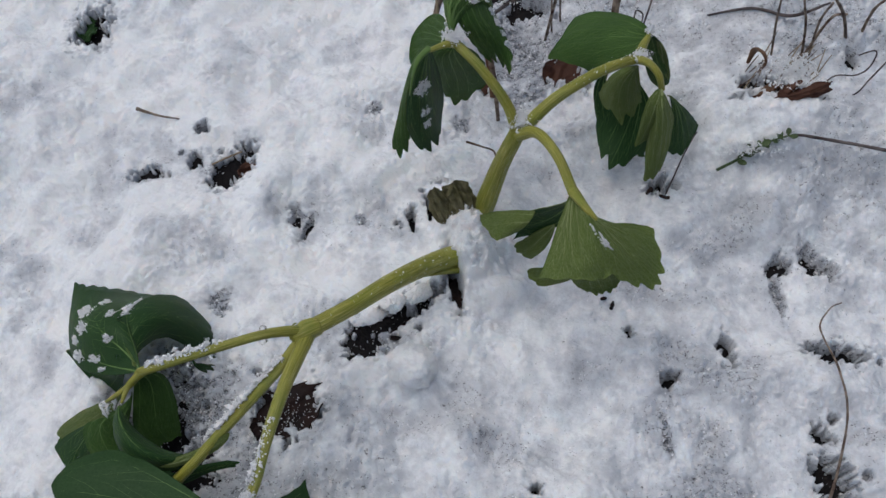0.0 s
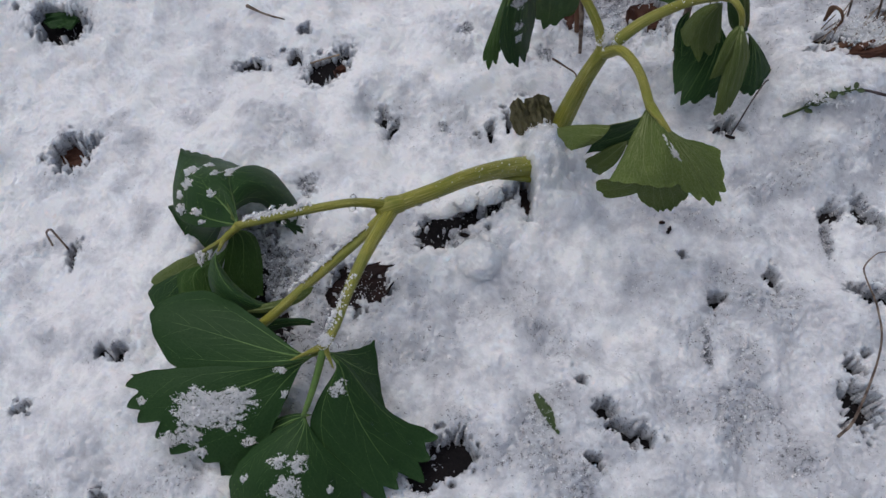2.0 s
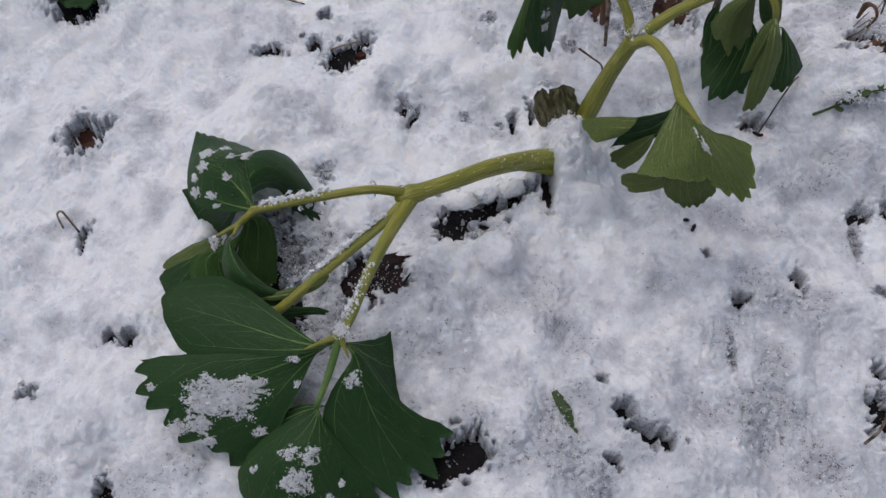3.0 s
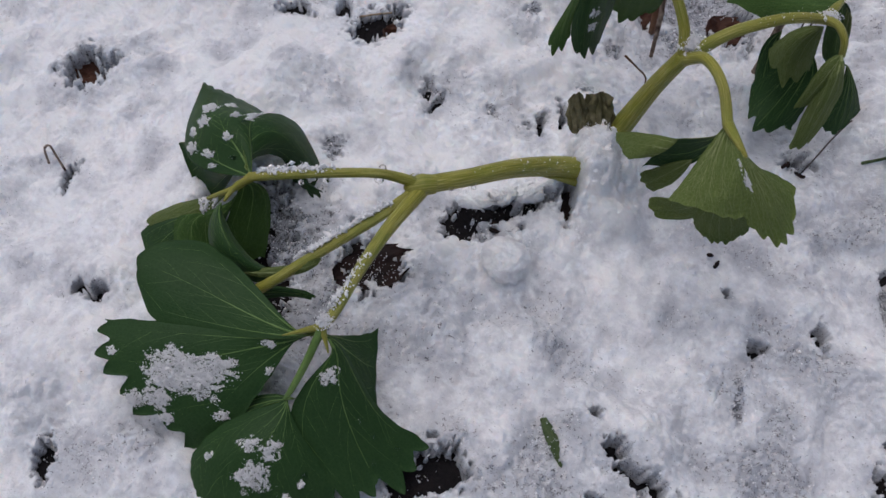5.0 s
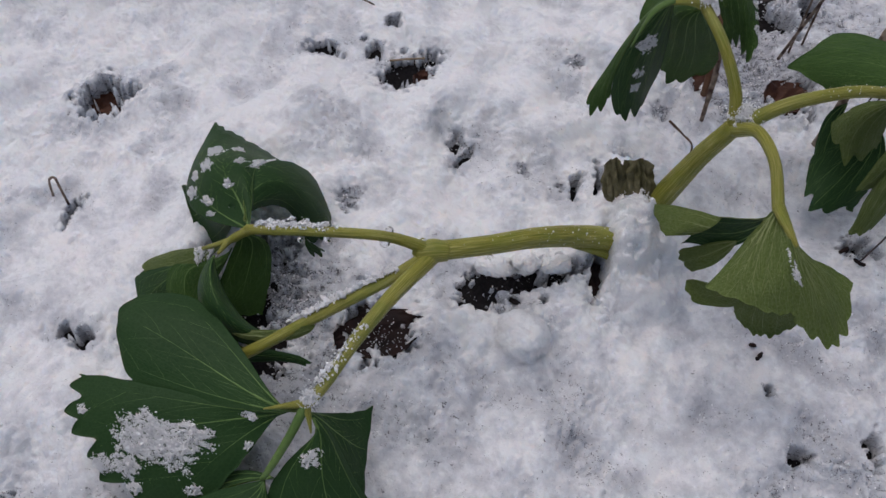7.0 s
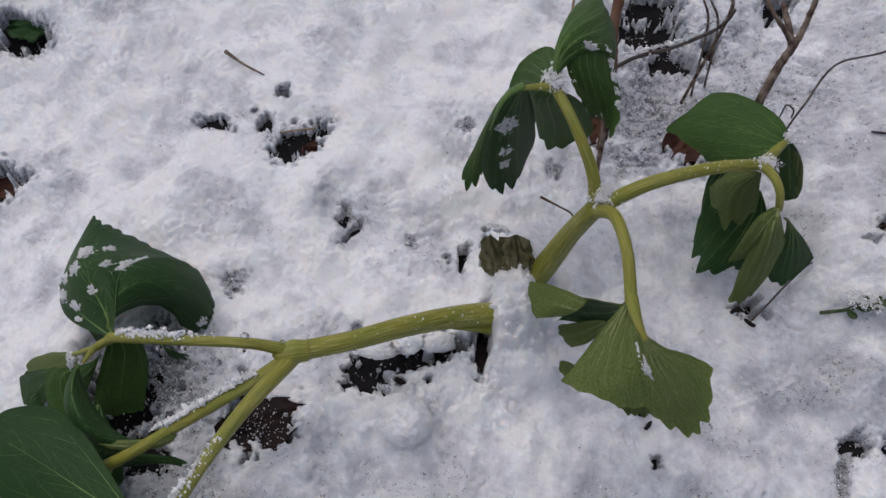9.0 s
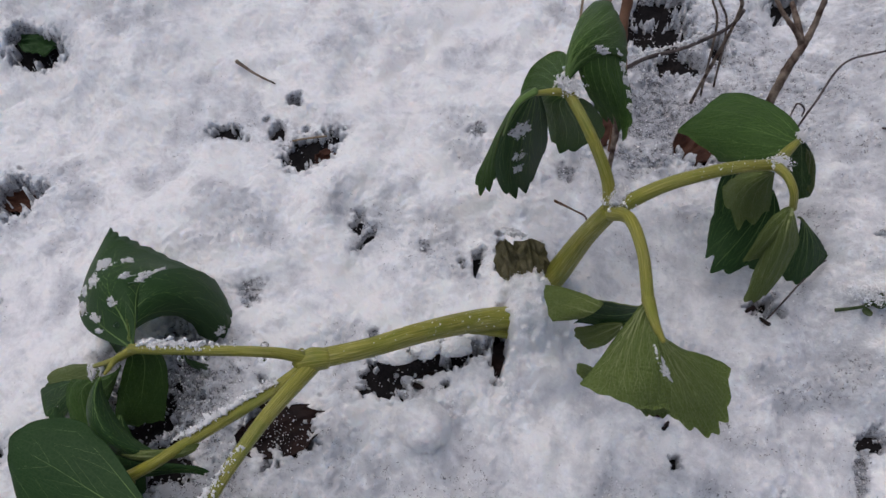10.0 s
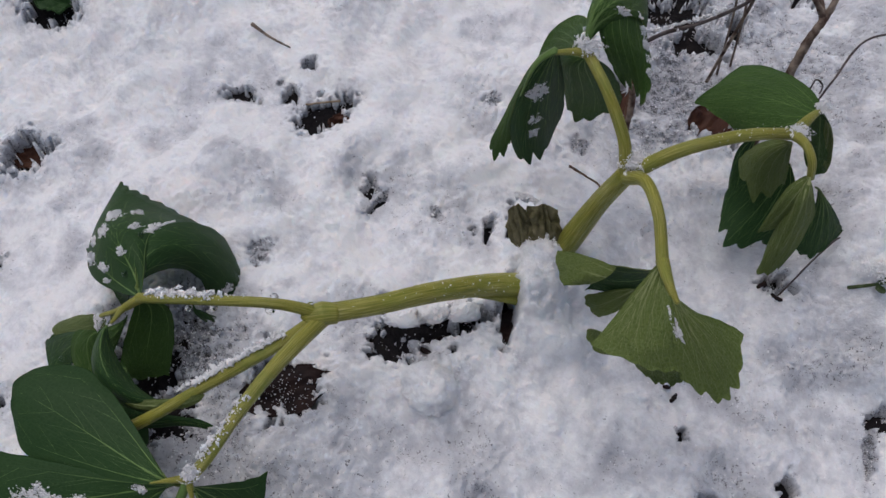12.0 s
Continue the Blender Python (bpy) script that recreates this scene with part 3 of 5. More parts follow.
def sheet(name, fine, which, mat, label):
    xs, ys = steps_outwards(-0.33, 0.27, fine), steps_outwards(-0.03, 0.48, fine)
    x, y = np.meshgrid(xs, ys, indexing="ij")
    soil, snow, thin = cover(x, y)
    z = (soil, snow)[which]
    nx, ny = x.shape
    verts = np.stack([x, y, z], -1).reshape(-1, 3)
    i, j = np.meshgrid(np.arange(nx - 1), np.arange(ny - 1), indexing="ij")
    a = (i * ny + j).ravel()
    faces = np.stack([a, a + ny, a + ny + 1, a + 1], 1)
    me = quick_mesh(name, verts, faces, mat, True)
    if which:
        me.attributes.new("thin", "FLOAT", "POINT").data.foreach_set("value", thin.ravel().astype(np.float32))
    return tagged(new(name, me), label, "ground", kind="structure")


sheet("ground", 0.003, 0, SOIL, "dark wet garden soil under thin snow")
sheet("snow", 0.0007, 1, SNOW, "thin crumbly wet snow with dark gaps")

# loose grains: dense where the cover frays, a few down in the gaps
rng = np.random.default_rng(7)
cx, cy = rng.uniform(-0.33, 0.27, 560000), rng.uniform(-0.03, 0.46, 560000)
csoil, csnow, cthin = cover(cx, cy)
cthick = csnow - csoil
chance = rng.uniform(0, 1, len(cx))
keep = (chance < 0.006 + 0.10 * smooth(0.3, 0.8, cthin)) & (cthick > 0.003)
keep |= (chance < 0.45) & (cthick > -0.0016) & (cthick <= 0.0035)
keep |= (chance < 0.40 * smooth(0.54, 0.64, 0.5 * value_noise(cx, cy, 0.008, 72) + 0.5 * value_noise(cx, cy, 0.0025, 73))) & (cthick < 0)
csize = rng.lognormal(math.log(0.00027), 0.45, keep.sum()).clip(0.00014, 0.0010)
cbase = np.where(csnow > csoil - 0.0015, csnow, csoil)[keep]
crumbs = new("snow_crumbs", grains("snow_crumbs", np.stack([cx[keep], cy[keep], cbase + csize * rng.uniform(-0.7, 0.4, keep.sum())], 1), csize, CRUMB, 8))
tagged(crumbs, "loose white grains of snow on the snow", "snow", kind="stuff")


def ground_z(x, y):
    soil, snow, _ = cover(np.array([x]), np.array([y]))
    return float(max(soil[0], snow[0]))


# ---- the fallen stalk with three leaves ----
stalk_a = base_empty("wilted_plant", (0.004, 0.207, 0.018), "snapped yellow-green leaf stalk with three drooping dark leaves, on snow", "plant", "wilted stalks")
part("stem", tube("stem", [(0.0095, 0.2065, 0.0225), (0.0055, 0.2045, 0.0255), (-0.006, 0.195, 0.035), (-0.022, 0.178, 0.050), (-0.038, 0.162, 0.059), (-0.055, 0.150, 0.062)], [0.0050, 0.0049, 0.0045, 0.0040, 0.0036, 0.0036], STEM, 30, 60, 11, 0.045, 0.004), stalk_a, "ribbed yellow-green fleshy stalk")
part("sheath", tube("sheath", [(0.0065, 0.2015, 0.021), (0.000, 0.1975, 0.0265), (-0.008, 0.1905, 0.0335)], [0.0042, 0.0036, 0.0012], STEM, 20, 20, 7, 0.06, 0.01, 0.55), stalk_a, "torn sheath at the stalk's foot")
part("node", tube("node", [(-0.050, 0.1525, 0.0618), (-0.055, 0.1500, 0.0625), (-0.0600, 0.1465, 0.0632)], [0.0038, 0.0046, 0.0030], STEM, 18, 14, 7, 0.03), stalk_a)
part("petiole", tube("petiole", [(-0.054, 0.150, 0.062), (-0.064, 0.147, 0.068), (-0.074, 0.143, 0.072), (-0.095, 0.138, 0.068), (-0.122, 0.134, 0.057)], [0.0026, 0.0021, 0.0019, 0.0019, 0.0019], STEM, 18, 50, 7, 0.04), stalk_a)
part("petiole", tube("petiole", [(-0.055, 0.149, 0.062), (-0.067, 0.132, 0.060), (-0.087, 0.111, 0.052), (-0.100, 0.099, 0.044), (-0.111, 0.091, 0.036), (-0.122, 0.084, 0.026)], [0.0026, 0.0022, 0.0021, 0.0022, 0.0023, 0.0021], STEM, 18, 50, 7, 0.04), stalk_a)
part("petiole", tube("petiole", [(-0.054, 0.150, 0.061), (-0.061, 0.125, 0.066), (-0.066, 0.104, 0.066), (-0.069, 0.088, 0.064), (-0.072, 0.080, 0.063)], [0.0032, 0.0027, 0.0023, 0.0020, 0.0021], STEM, 18, 50, 7, 0.04), stalk_a)
for pts, r in (
    ([(-0.121, 0.134, 0.057), (-0.127, 0.130, 0.0525), (-0.129, 0.123, 0.0515)], (0.0018, 0.0014, 0.0006)),
    ([(-0.122, 0.135, 0.056), (-0.127, 0.1310, 0.051), (-0.139, 0.1270, 0.0415)], (0.0017, 0.0014, 0.0008)),
    ([(-0.1200, 0.0889, 0.0280), (-0.1136, 0.0899, 0.0290), (-0.1087, 0.0938, 0.0300)], (0.0009, 0.0014, 0.0016)),
    ([(-0.072, 0.080, 0.063), (-0.079, 0.0778, 0.0585), (-0.086, 0.0752, 0.0545)], (0.0017, 0.0010, 0.0003)),
    ([(-0.072, 0.080, 0.063), (-0.0698, 0.0768, 0.0612), (-0.067, 0.0725, 0.0588)], (0.0016, 0.0010, 0.0003)),
    ([(-0.072, 0.079, 0.062), (-0.074, 0.069, 0.054), (-0.0765, 0.0600, 0.0470), (-0.0786, 0.0564, 0.0410)], (0.0017, 0.0015, 0.0013, 0.0009)),
):
    part("petiolule", tube("petiolule", pts, r, VEIN if pts[-1][1] < 0.06 else STEM, 12, 18, 5, 0.04), stalk_a)
part("torn_end", tube("torn_end", [(0.0060, 0.2060, 0.0285), (0.0085, 0.2085, 0.0300), (0.0105, 0.2100, 0.0330)], [0.0022, 0.0017, 0.0004], STRAW, 10, 12, 5, 0.15, 0.05, 0.5), stalk_a, "pale torn strip at the snapped end")
S = {}
S['a_main'] = leaflet(stalk_a, (((-0.1216, 0.1343, 0.0570),),
    ((-0.1522, 0.1419, 0.0400), (-0.1340, 0.1473, 0.0580), (-0.1280, 0.1526, 0.0540)),
    ((-0.1631, 0.1589, 0.0360), (-0.1445, 0.1593, 0.0550), (-0.1293, 0.1714, 0.0440)),
    ((-0.1682, 0.1869, 0.0310), (-0.1492, 0.1854, 0.0300), (-0.1215, 0.1853, 0.0160))), side='top', teeth=8, deep=0.022, notch=0.012, round_=-0.02, thin_veins=0.95, veins=3, seed=2)
S['a_side'] = leaflet(stalk_a, (((-0.1234, 0.1366, 0.0570),),
    ((-0.1321, 0.1611, 0.0545), (-0.1273, 0.1517, 0.0565), (-0.1252, 0.1435, 0.0535)),
    ((-0.1248, 0.1785, 0.0380), (-0.1184, 0.1637, 0.0465), (-0.1200, 0.1564, 0.0400)),
    ((-0.1171, 0.1821, 0.0150), (-0.1046, 0.1676, 0.0115), (-0.1136, 0.1559, 0.0130))), side='top', teeth=5, deep=0.05, round_=0.02, veins=3, seed=3)
S['a_low'] = leaflet(stalk_a, (((-0.1236, 0.1376, 0.0520),),
    ((-0.1427, 0.1471, 0.0440), (-0.1370, 0.1416, 0.0460), (-0.1328, 0.1390, 0.0440)),
    ((-0.1610, 0.1537, 0.0340), (-0.1510, 0.1485, 0.0300), (-0.1410, 0.1409, 0.0220)),
    ((-0.1650, 0.1538, 0.0280), (-0.1596, 0.1466, 0.0180), (-0.1545, 0.1406, 0.0080))), side='top', teeth=2, deep=0.05, veins=3, seed=4)
S['i_pale'] = leaflet(stalk_a, (((-0.1262, 0.1317, 0.0500),),
    ((-0.1397, 0.1283, 0.0400), (-0.1379, 0.1263, 0.0400), (-0.1376, 0.1242, 0.0360)),
    ((-0.1543, 0.1287, 0.0260), (-0.1527, 0.1229, 0.0260), (-0.1473, 0.1181, 0.0200)),
    ((-0.1748, 0.1254, 0.0050), (-0.1697, 0.1215, 0.0080), (-0.1653, 0.1179, 0.0080))), side='under', teeth=2, deep=0.04, veins=3, seed=5)
S['i_dark'] = leaflet(stalk_a, (((-0.1276, 0.1297, 0.0460),),
    ((-0.1393, 0.1239, 0.0360), (-0.1351, 0.1213, 0.0340), (-0.1326, 0.1210, 0.0300)),
    ((-0.1626, 0.1223, 0.0160), (-0.1511, 0.1177, 0.0140), (-0.1407, 0.1174, 0.0120)),
    ((-0.1714, 0.1197, 0.0040), (-0.1609, 0.1102, 0.0020), (-0.1458, 0.1096, 0.0020))), side='top', skin=FRESH, teeth=3, deep=0.1, veins=3, seed=6)
S['i_small'] = leaflet(stalk_a, (((-0.1437, 0.1236, 0.0300),),
    ((-0.1541, 0.1224, 0.0240), (-0.1492, 0.1195, 0.0260), (-0.1452, 0.1178, 0.0240)),
    ((-0.1678, 0.1197, 0.0120), (-0.1586, 0.1143, 0.0140), (-0.1524, 0.1139, 0.0140)),
    ((-0.1710, 0.1178, 0.0060), (-0.1614, 0.1059, 0.0060), (-0.1553, 0.1075, 0.0060))), side='top', teeth=3, deep=0.12, veins=3, seed=7)
S['h_body'] = leaflet(stalk_a, (((-0.1265, 0.1337, 0.0500),),
    ((-0.1298, 0.1327, 0.0380), (-0.1231, 0.1363, 0.0380), (-0.1187, 0.1408, 0.0340)),
    ((-0.1322, 0.1229, 0.0260), (-0.1227, 0.1262, 0.0260), (-0.1152, 0.1315, 0.0220)),
    ((-0.1315, 0.1130, 0.0120), (-0.1221, 0.1170, 0.0120), (-0.1142, 0.1215, 0.0120))), side='top', skin=FRESH, teeth=3, deep=0.06, round_=0.0, veins=3, seed=8)
S['h_back'] = leaflet(stalk_a, (((-0.1350, 0.1242, 0.0360),),
    ((-0.1522, 0.1217, 0.0260), (-0.1437, 0.1199, 0.0300), (-0.1368, 0.1210, 0.0300)),
    ((-0.1508, 0.1123, 0.0200), (-0.1416, 0.1123, 0.0220), (-0.1341, 0.1143, 0.0200)),
    ((-0.1395, 0.1022, 0.0160), (-0.1324, 0.1007, 0.0160), (-0.1257, 0.1045, 0.0160))), side='top', teeth=3, deep=0.06, veins=3, seed=38, skin=FRESH)
S['h_under'] = leaflet(stalk_a, (((-0.1289, 0.1167, 0.0220),),
    ((-0.1340, 0.1064, 0.0180), (-0.1260, 0.1066, 0.0200), (-0.1211, 0.1103, 0.0180)),
    ((-0.1331, 0.0952, 0.0160), (-0.1211, 0.0963, 0.0180), (-0.1132, 0.1020, 0.0160)),
    ((-0.1228, 0.0851, 0.0140), (-0.1147, 0.0851, 0.0140), (-0.1054, 0.0906, 0.0140))), side='top', teeth=3, deep=0.06, veins=3, seed=39)
S['h_curl'] = leaflet(stalk_a, (((-0.1296, 0.1217, 0.0520),),
    ((-0.1315, 0.1124, 0.0480), (-0.1249, 0.1106, 0.0560), (-0.1252, 0.1153, 0.0480)),
    ((-0.1235, 0.1011, 0.0420), (-0.1148, 0.1020, 0.0520), (-0.1157, 0.1084, 0.0440)),
    ((-0.0971, 0.1019, 0.0340), (-0.0986, 0.1035, 0.0400), (-0.1053, 0.1053, 0.0400))), side='top', teeth=2, deep=0.04, notch=0.0, veins=3, seed=9)
S['h_fold'] = leaflet(stalk_a, (((-0.1127, 0.0997, 0.0440),),
    ((-0.1056, 0.0992, 0.0440), (-0.1044, 0.1004, 0.0460), (-0.1045, 0.1026, 0.0460)),
    ((-0.0942, 0.1025, 0.0460), (-0.0929, 0.1039, 0.0490), (-0.0927, 0.1063, 0.0500)),
    ((-0.0840, 0.1078, 0.0520), (-0.0831, 0.1092, 0.0540), (-0.0835, 0.1105, 0.0550))), side='under', teeth=1, deep=0.03, notch=0.0, veins=3, seed=10)
S['h_tip'] = leaflet(stalk_a, (((-0.1199, 0.0934, 0.0300),),
    ((-0.1104, 0.0945, 0.0280), (-0.1091, 0.0965, 0.0320), (-0.1086, 0.1001, 0.0320)),
    ((-0.0987, 0.1007, 0.0260), (-0.0967, 0.1026, 0.0280), (-0.0956, 0.1051, 0.0280)),
    ((-0.0882, 0.1042, 0.0220), (-0.0851, 0.1062, 0.0220), (-0.0856, 0.1086, 0.0220))), side='top', teeth=2, deep=0.1, veins=1, seed=11)
S['e_up'] = leaflet(stalk_a, (((-0.0726, 0.0789, 0.0630),),
    ((-0.0893, 0.0833, 0.0520), (-0.0900, 0.0791, 0.0510), (-0.0940, 0.0743, 0.0480)),
    ((-0.1186, 0.1013, 0.0490), (-0.1211, 0.0851, 0.0490), (-0.1285, 0.0702, 0.0420)),
    ((-0.1477, 0.1031, 0.0420), (-0.1527, 0.0892, 0.0450), (-0.1422, 0.0753, 0.0370))), side='top', rib=1.25, thin_veins=0.68, teeth=3, deep=0.03, notch=0.015, veins=3, seed=12, round_=0.22)
S['e_low'] = leaflet(stalk_a, (((-0.0735, 0.0786, 0.0620),),
    ((-0.0933, 0.0755, 0.0480), (-0.0894, 0.0737, 0.0460), (-0.0844, 0.0727, 0.0440)),
    ((-0.1264, 0.0715, 0.0440), (-0.1164, 0.0600, 0.0400), (-0.0903, 0.0556, 0.0330)),
    ((-0.1637, 0.0658, 0.0320), (-0.1444, 0.0425, 0.0270), (-0.1089, 0.0311, 0.0080))), side='top', rib=1.25, thin_veins=0.68, teeth=7, deep=0.10, notch=0.03, round_=0.02, veins=3, seed=13)
S['f_main'] = leaflet(stalk_a, (((-0.0688, 0.0771, 0.0620),),
    ((-0.0693, 0.0691, 0.0500), (-0.0626, 0.0698, 0.0545), (-0.0564, 0.0733, 0.0470)),
    ((-0.0761, 0.0521, 0.0340), (-0.0560, 0.0584, 0.0390), (-0.0416, 0.0653, 0.0310)),
    ((-0.0563, 0.0254, 0.0130), (-0.0296, 0.0374, 0.0100), (-0.0143, 0.0667, 0.0145))), side='top', rib=1.25, thin_veins=0.68, teeth=6, deep=0.10, notch=0.03, veins=3, seed=14)
S['f_up'] = leaflet(stalk_a, (((-0.0698, 0.0779, 0.0610),),
    ((-0.0668, 0.0821, 0.0530), (-0.0642, 0.0787, 0.0530), (-0.0630, 0.0726, 0.0530)),
    ((-0.0602, 0.0889, 0.0430), (-0.0564, 0.0793, 0.0410), (-0.0547, 0.0686, 0.0390)),
    ((-0.0546, 0.0963, 0.0370), (-0.0506, 0.0817, 0.0330), (-0.0455, 0.0665, 0.0270))), side='top', rib=1.25, thin_veins=0.68, teeth=3, deep=0.04, round_=0.0, veins=3, seed=15)
S['g_main'] = leaflet(stalk_a, (((-0.0780, 0.0569, 0.0400),),
    ((-0.0913, 0.0495, 0.0330), (-0.0796, 0.0442, 0.0360), (-0.0676, 0.0463, 0.0310)),
    ((-0.1064, 0.0356, 0.0220), (-0.0834, 0.0286, 0.0290), (-0.0545, 0.0377, 0.0200)),
    ((-0.1043, 0.0152, 0.0040), (-0.0803, 0.0075, 0.0040), (-0.0462, 0.0258, 0.0040))), side='top', rib=0.8, thin_veins=0.5, teeth=6, deep=0.12, veins=5, seed=16)
S['g_back'] = leaflet(stalk_a, (((-0.0760, 0.0596, 0.0340),),
    ((-0.0966, 0.0547, 0.0260), (-0.0977, 0.0485, 0.0240), (-0.0997, 0.0416, 0.0220)),
    ((-0.1091, 0.0427, 0.0140), (-0.1074, 0.0350, 0.0120), (-0.1029, 0.0256, 0.0100)),
    ((-0.1126, 0.0385, 0.0060), (-0.1106, 0.0296, 0.0040), (-0.1055, 0.0187, 0.0030))), side='top', teeth=3, deep=0.06, veins=3, seed=17)

# ---- the bent stalk that stands out of the snow ----
stalk_b = base_empty("wilted_plant", (0.021, 0.228, 0.030), "bent yellow-green stalk standing in snow with three limp leaves", "plant", "wilted stalks")
part("stem", tube("stem", [(0.018, 0.227, 0.024), (0.021, 0.228, 0.036), (0.027, 0.232, 0.062), (0.033, 0.2335, 0.084)], [0.0055, 0.0050, 0.0040, 0.0036], STEM, 30, 40, 11, 0.04, 0.003), stalk_b, "ribbed yellow-green fleshy stalk")
part("petiole", tube("petiole", [(0.033, 0.233, 0.083), (0.040, 0.226, 0.094), (0.047, 0.211, 0.099), (0.053, 0.197, 0.094)], [0.0029, 0.0023, 0.0021, 0.0022], STEM, 18, 40, 7, 0.04), stalk_b)
part("petiole", tube("petiole", [(0.033, 0.233, 0.083), (0.028, 0.240, 0.095), (0.017, 0.249, 0.107), (0.006, 0.260, 0.111)], [0.0026, 0.0023, 0.0021, 0.0020], STEM, 18, 40, 7, 0.04), stalk_b)
part("petiole", tube("petiole", [(0.033, 0.233, 0.084), (0.047, 0.241, 0.096), (0.061, 0.250, 0.099), (0.073, 0.258, 0.098), (0.087, 0.268, 0.092)], [0.0030, 0.0026, 0.0024, 0.0023, 0.0021], STEM, 18, 50, 7, 0.04), stalk_b)
for pts, r in (
    ([(0.053, 0.197, 0.094), (0.057, 0.187, 0.0975), (0.061, 0.182, 0.0968)], (0.0024, 0.0016, 0.0009)),
    ([(0.006, 0.260, 0.111), (0.001, 0.257, 0.1130), (-0.007, 0.255, 0.1110)], (0.0022, 0.0014, 0.0008)),
    ([(0.006, 0.260, 0.111), (0.005, 0.266, 0.1125), (0.004, 0.272, 0.1145)], (0.0019, 0.0011, 0.0006)),
    ([(0.086, 0.267, 0.092), (0.090, 0.275, 0.0925), (0.094, 0.283, 0.0905)], (0.0023, 0.0019, 0.0012)),
    ([(0.086, 0.268, 0.092), (0.090, 0.260, 0.0980), (0.094, 0.255, 0.0960), (0.0965, 0.253, 0.089)], (0.0022, 0.0017, 0.0016, 0.0014)),
):
    part("petiolule", tube("petiolule", pts, r, STEM, 12, 18, 5, 0.04), stalk_b)
part("midrib", tube("midrib", [(-0.0051, 0.2554, 0.1130), (-0.0093, 0.2529, 0.1092), (-0.0115, 0.2500, 0.1045), (-0.0136, 0.2478, 0.0915)], [0.0017, 0.0015, 0.0011, 0.0005], VEIN, 10, 24, 0, 0, 0.0, 0.6), stalk_b, "pale flattened midrib")
S['b_left'] = leaflet(stalk_b, (((0.0530, 0.1964, 0.0940),),
    ((0.0489, 0.1897, 0.0900), (0.0524, 0.1871, 0.0920), (0.0573, 0.1864, 0.0970)),
    ((0.0438, 0.1765, 0.0840), (0.0522, 0.1730, 0.0880), (0.0617, 0.1761, 0.0960)),
    ((0.0390, 0.1658, 0.0770), (0.0554, 0.1623, 0.0830), (0.0722, 0.1644, 0.0780))), side='under', ripple=0.0008, thin_veins=0.8, rib=0.8, teeth=5, deep=0.05, notch=0.01, veins=5, seed=18, round_=0.03)
S['b_right'] = leaflet(stalk_b, (((0.0535, 0.1950, 0.0950),),
    ((0.0561, 0.1860, 0.0960), (0.0586, 0.1839, 0.0970), (0.0614, 0.1847, 0.0930)),
    ((0.0602, 0.1754, 0.0950), (0.0722, 0.1756, 0.0880), (0.0745, 0.1872, 0.0860)),
    ((0.0705, 0.1651, 0.0780), (0.0902, 0.1665, 0.0700), (0.0887, 0.1880, 0.0790))), side='under', ripple=0.0008, thin_veins=0.8, rib=0.8, teeth=6, deep=0.06, notch=0.01, veins=5, seed=19, round_=0.02)
S['b_wing'] = leaflet(stalk_b, (((0.0532, 0.1984, 0.0860),),
    ((0.0477, 0.2025, 0.0740), (0.0496, 0.2036, 0.0640), (0.0499, 0.2024, 0.0550)),
    ((0.0414, 0.2057, 0.0660), (0.0414, 0.2055, 0.0540), (0.0398, 0.2041, 0.0460)),
    ((0.0375, 0.2066, 0.0620), (0.0352, 0.2058, 0.0500), (0.0324, 0.2034, 0.0420))), side='top', teeth=2, deep=0.03, notch=0.0, veins=3, seed=20, round_=0.02)
S['b_tip'] = leaflet(stalk_b, (((0.0404, 0.2038, 0.0680), (0.0385, 0.2009, 0.0640), (0.0334, 0.1988, 0.0580)),
    ((0.0349, 0.2077, 0.0620), (0.0332, 0.2013, 0.0620), (0.0314, 0.1986, 0.0570)),
    ((0.0260, 0.2120, 0.0540), (0.0267, 0.2030, 0.0580), (0.0274, 0.1971, 0.0560)),
    ((0.0161, 0.2149, 0.0450), (0.0194, 0.2054, 0.0490), (0.0239, 0.1964, 0.0550))), side='under', teeth=2, deep=0.06, notch=0.0, veins=3, seed=21, round_=0.04)
S['b_under'] = leaflet(stalk_b, (((0.0501, 0.2019, 0.0600),),
    ((0.0435, 0.2034, 0.0520), (0.0449, 0.2010, 0.0500), (0.0479, 0.1992, 0.0460)),
    ((0.0379, 0.2038, 0.0440), (0.0403, 0.2004, 0.0420), (0.0438, 0.1983, 0.0380)),
    ((0.0325, 0.2061, 0.0340), (0.0360, 0.2021, 0.0320), (0.0413, 0.1998, 0.0300))), side='under', teeth=3, deep=0.1, veins=3, seed=22)
S['b_low'] = leaflet(stalk_b, (((0.0593, 0.1825, 0.0800),),
    ((0.0555, 0.1781, 0.0640), (0.0644, 0.1783, 0.0640), (0.0720, 0.1814, 0.0640)),
    ((0.0566, 0.1780, 0.0520), (0.0689, 0.1786, 0.0500), (0.0798, 0.1830, 0.0540)),
    ((0.0629, 0.1771, 0.0440), (0.0722, 0.1758, 0.0420), (0.0804, 0.1810, 0.0460))), side='under', teeth=6, deep=0.12, veins=5, seed=23)
S['b_lobe'] = leaflet(stalk_b, (((0.0578, 0.1783, 0.0770),),
    ((0.0478, 0.1807, 0.0600), (0.0527, 0.1794, 0.0580), (0.0579, 0.1786, 0.0560)),
    ((0.0407, 0.1853, 0.0500), (0.0466, 0.1821, 0.0480), (0.0517, 0.1799, 0.0460)),
    ((0.0375, 0.1850, 0.0440), (0.0397, 0.1830, 0.0420), (0.0441, 0.1793, 0.0420))), side='under', teeth=2, deep=0.08, notch=0.0, veins=3, seed=40)
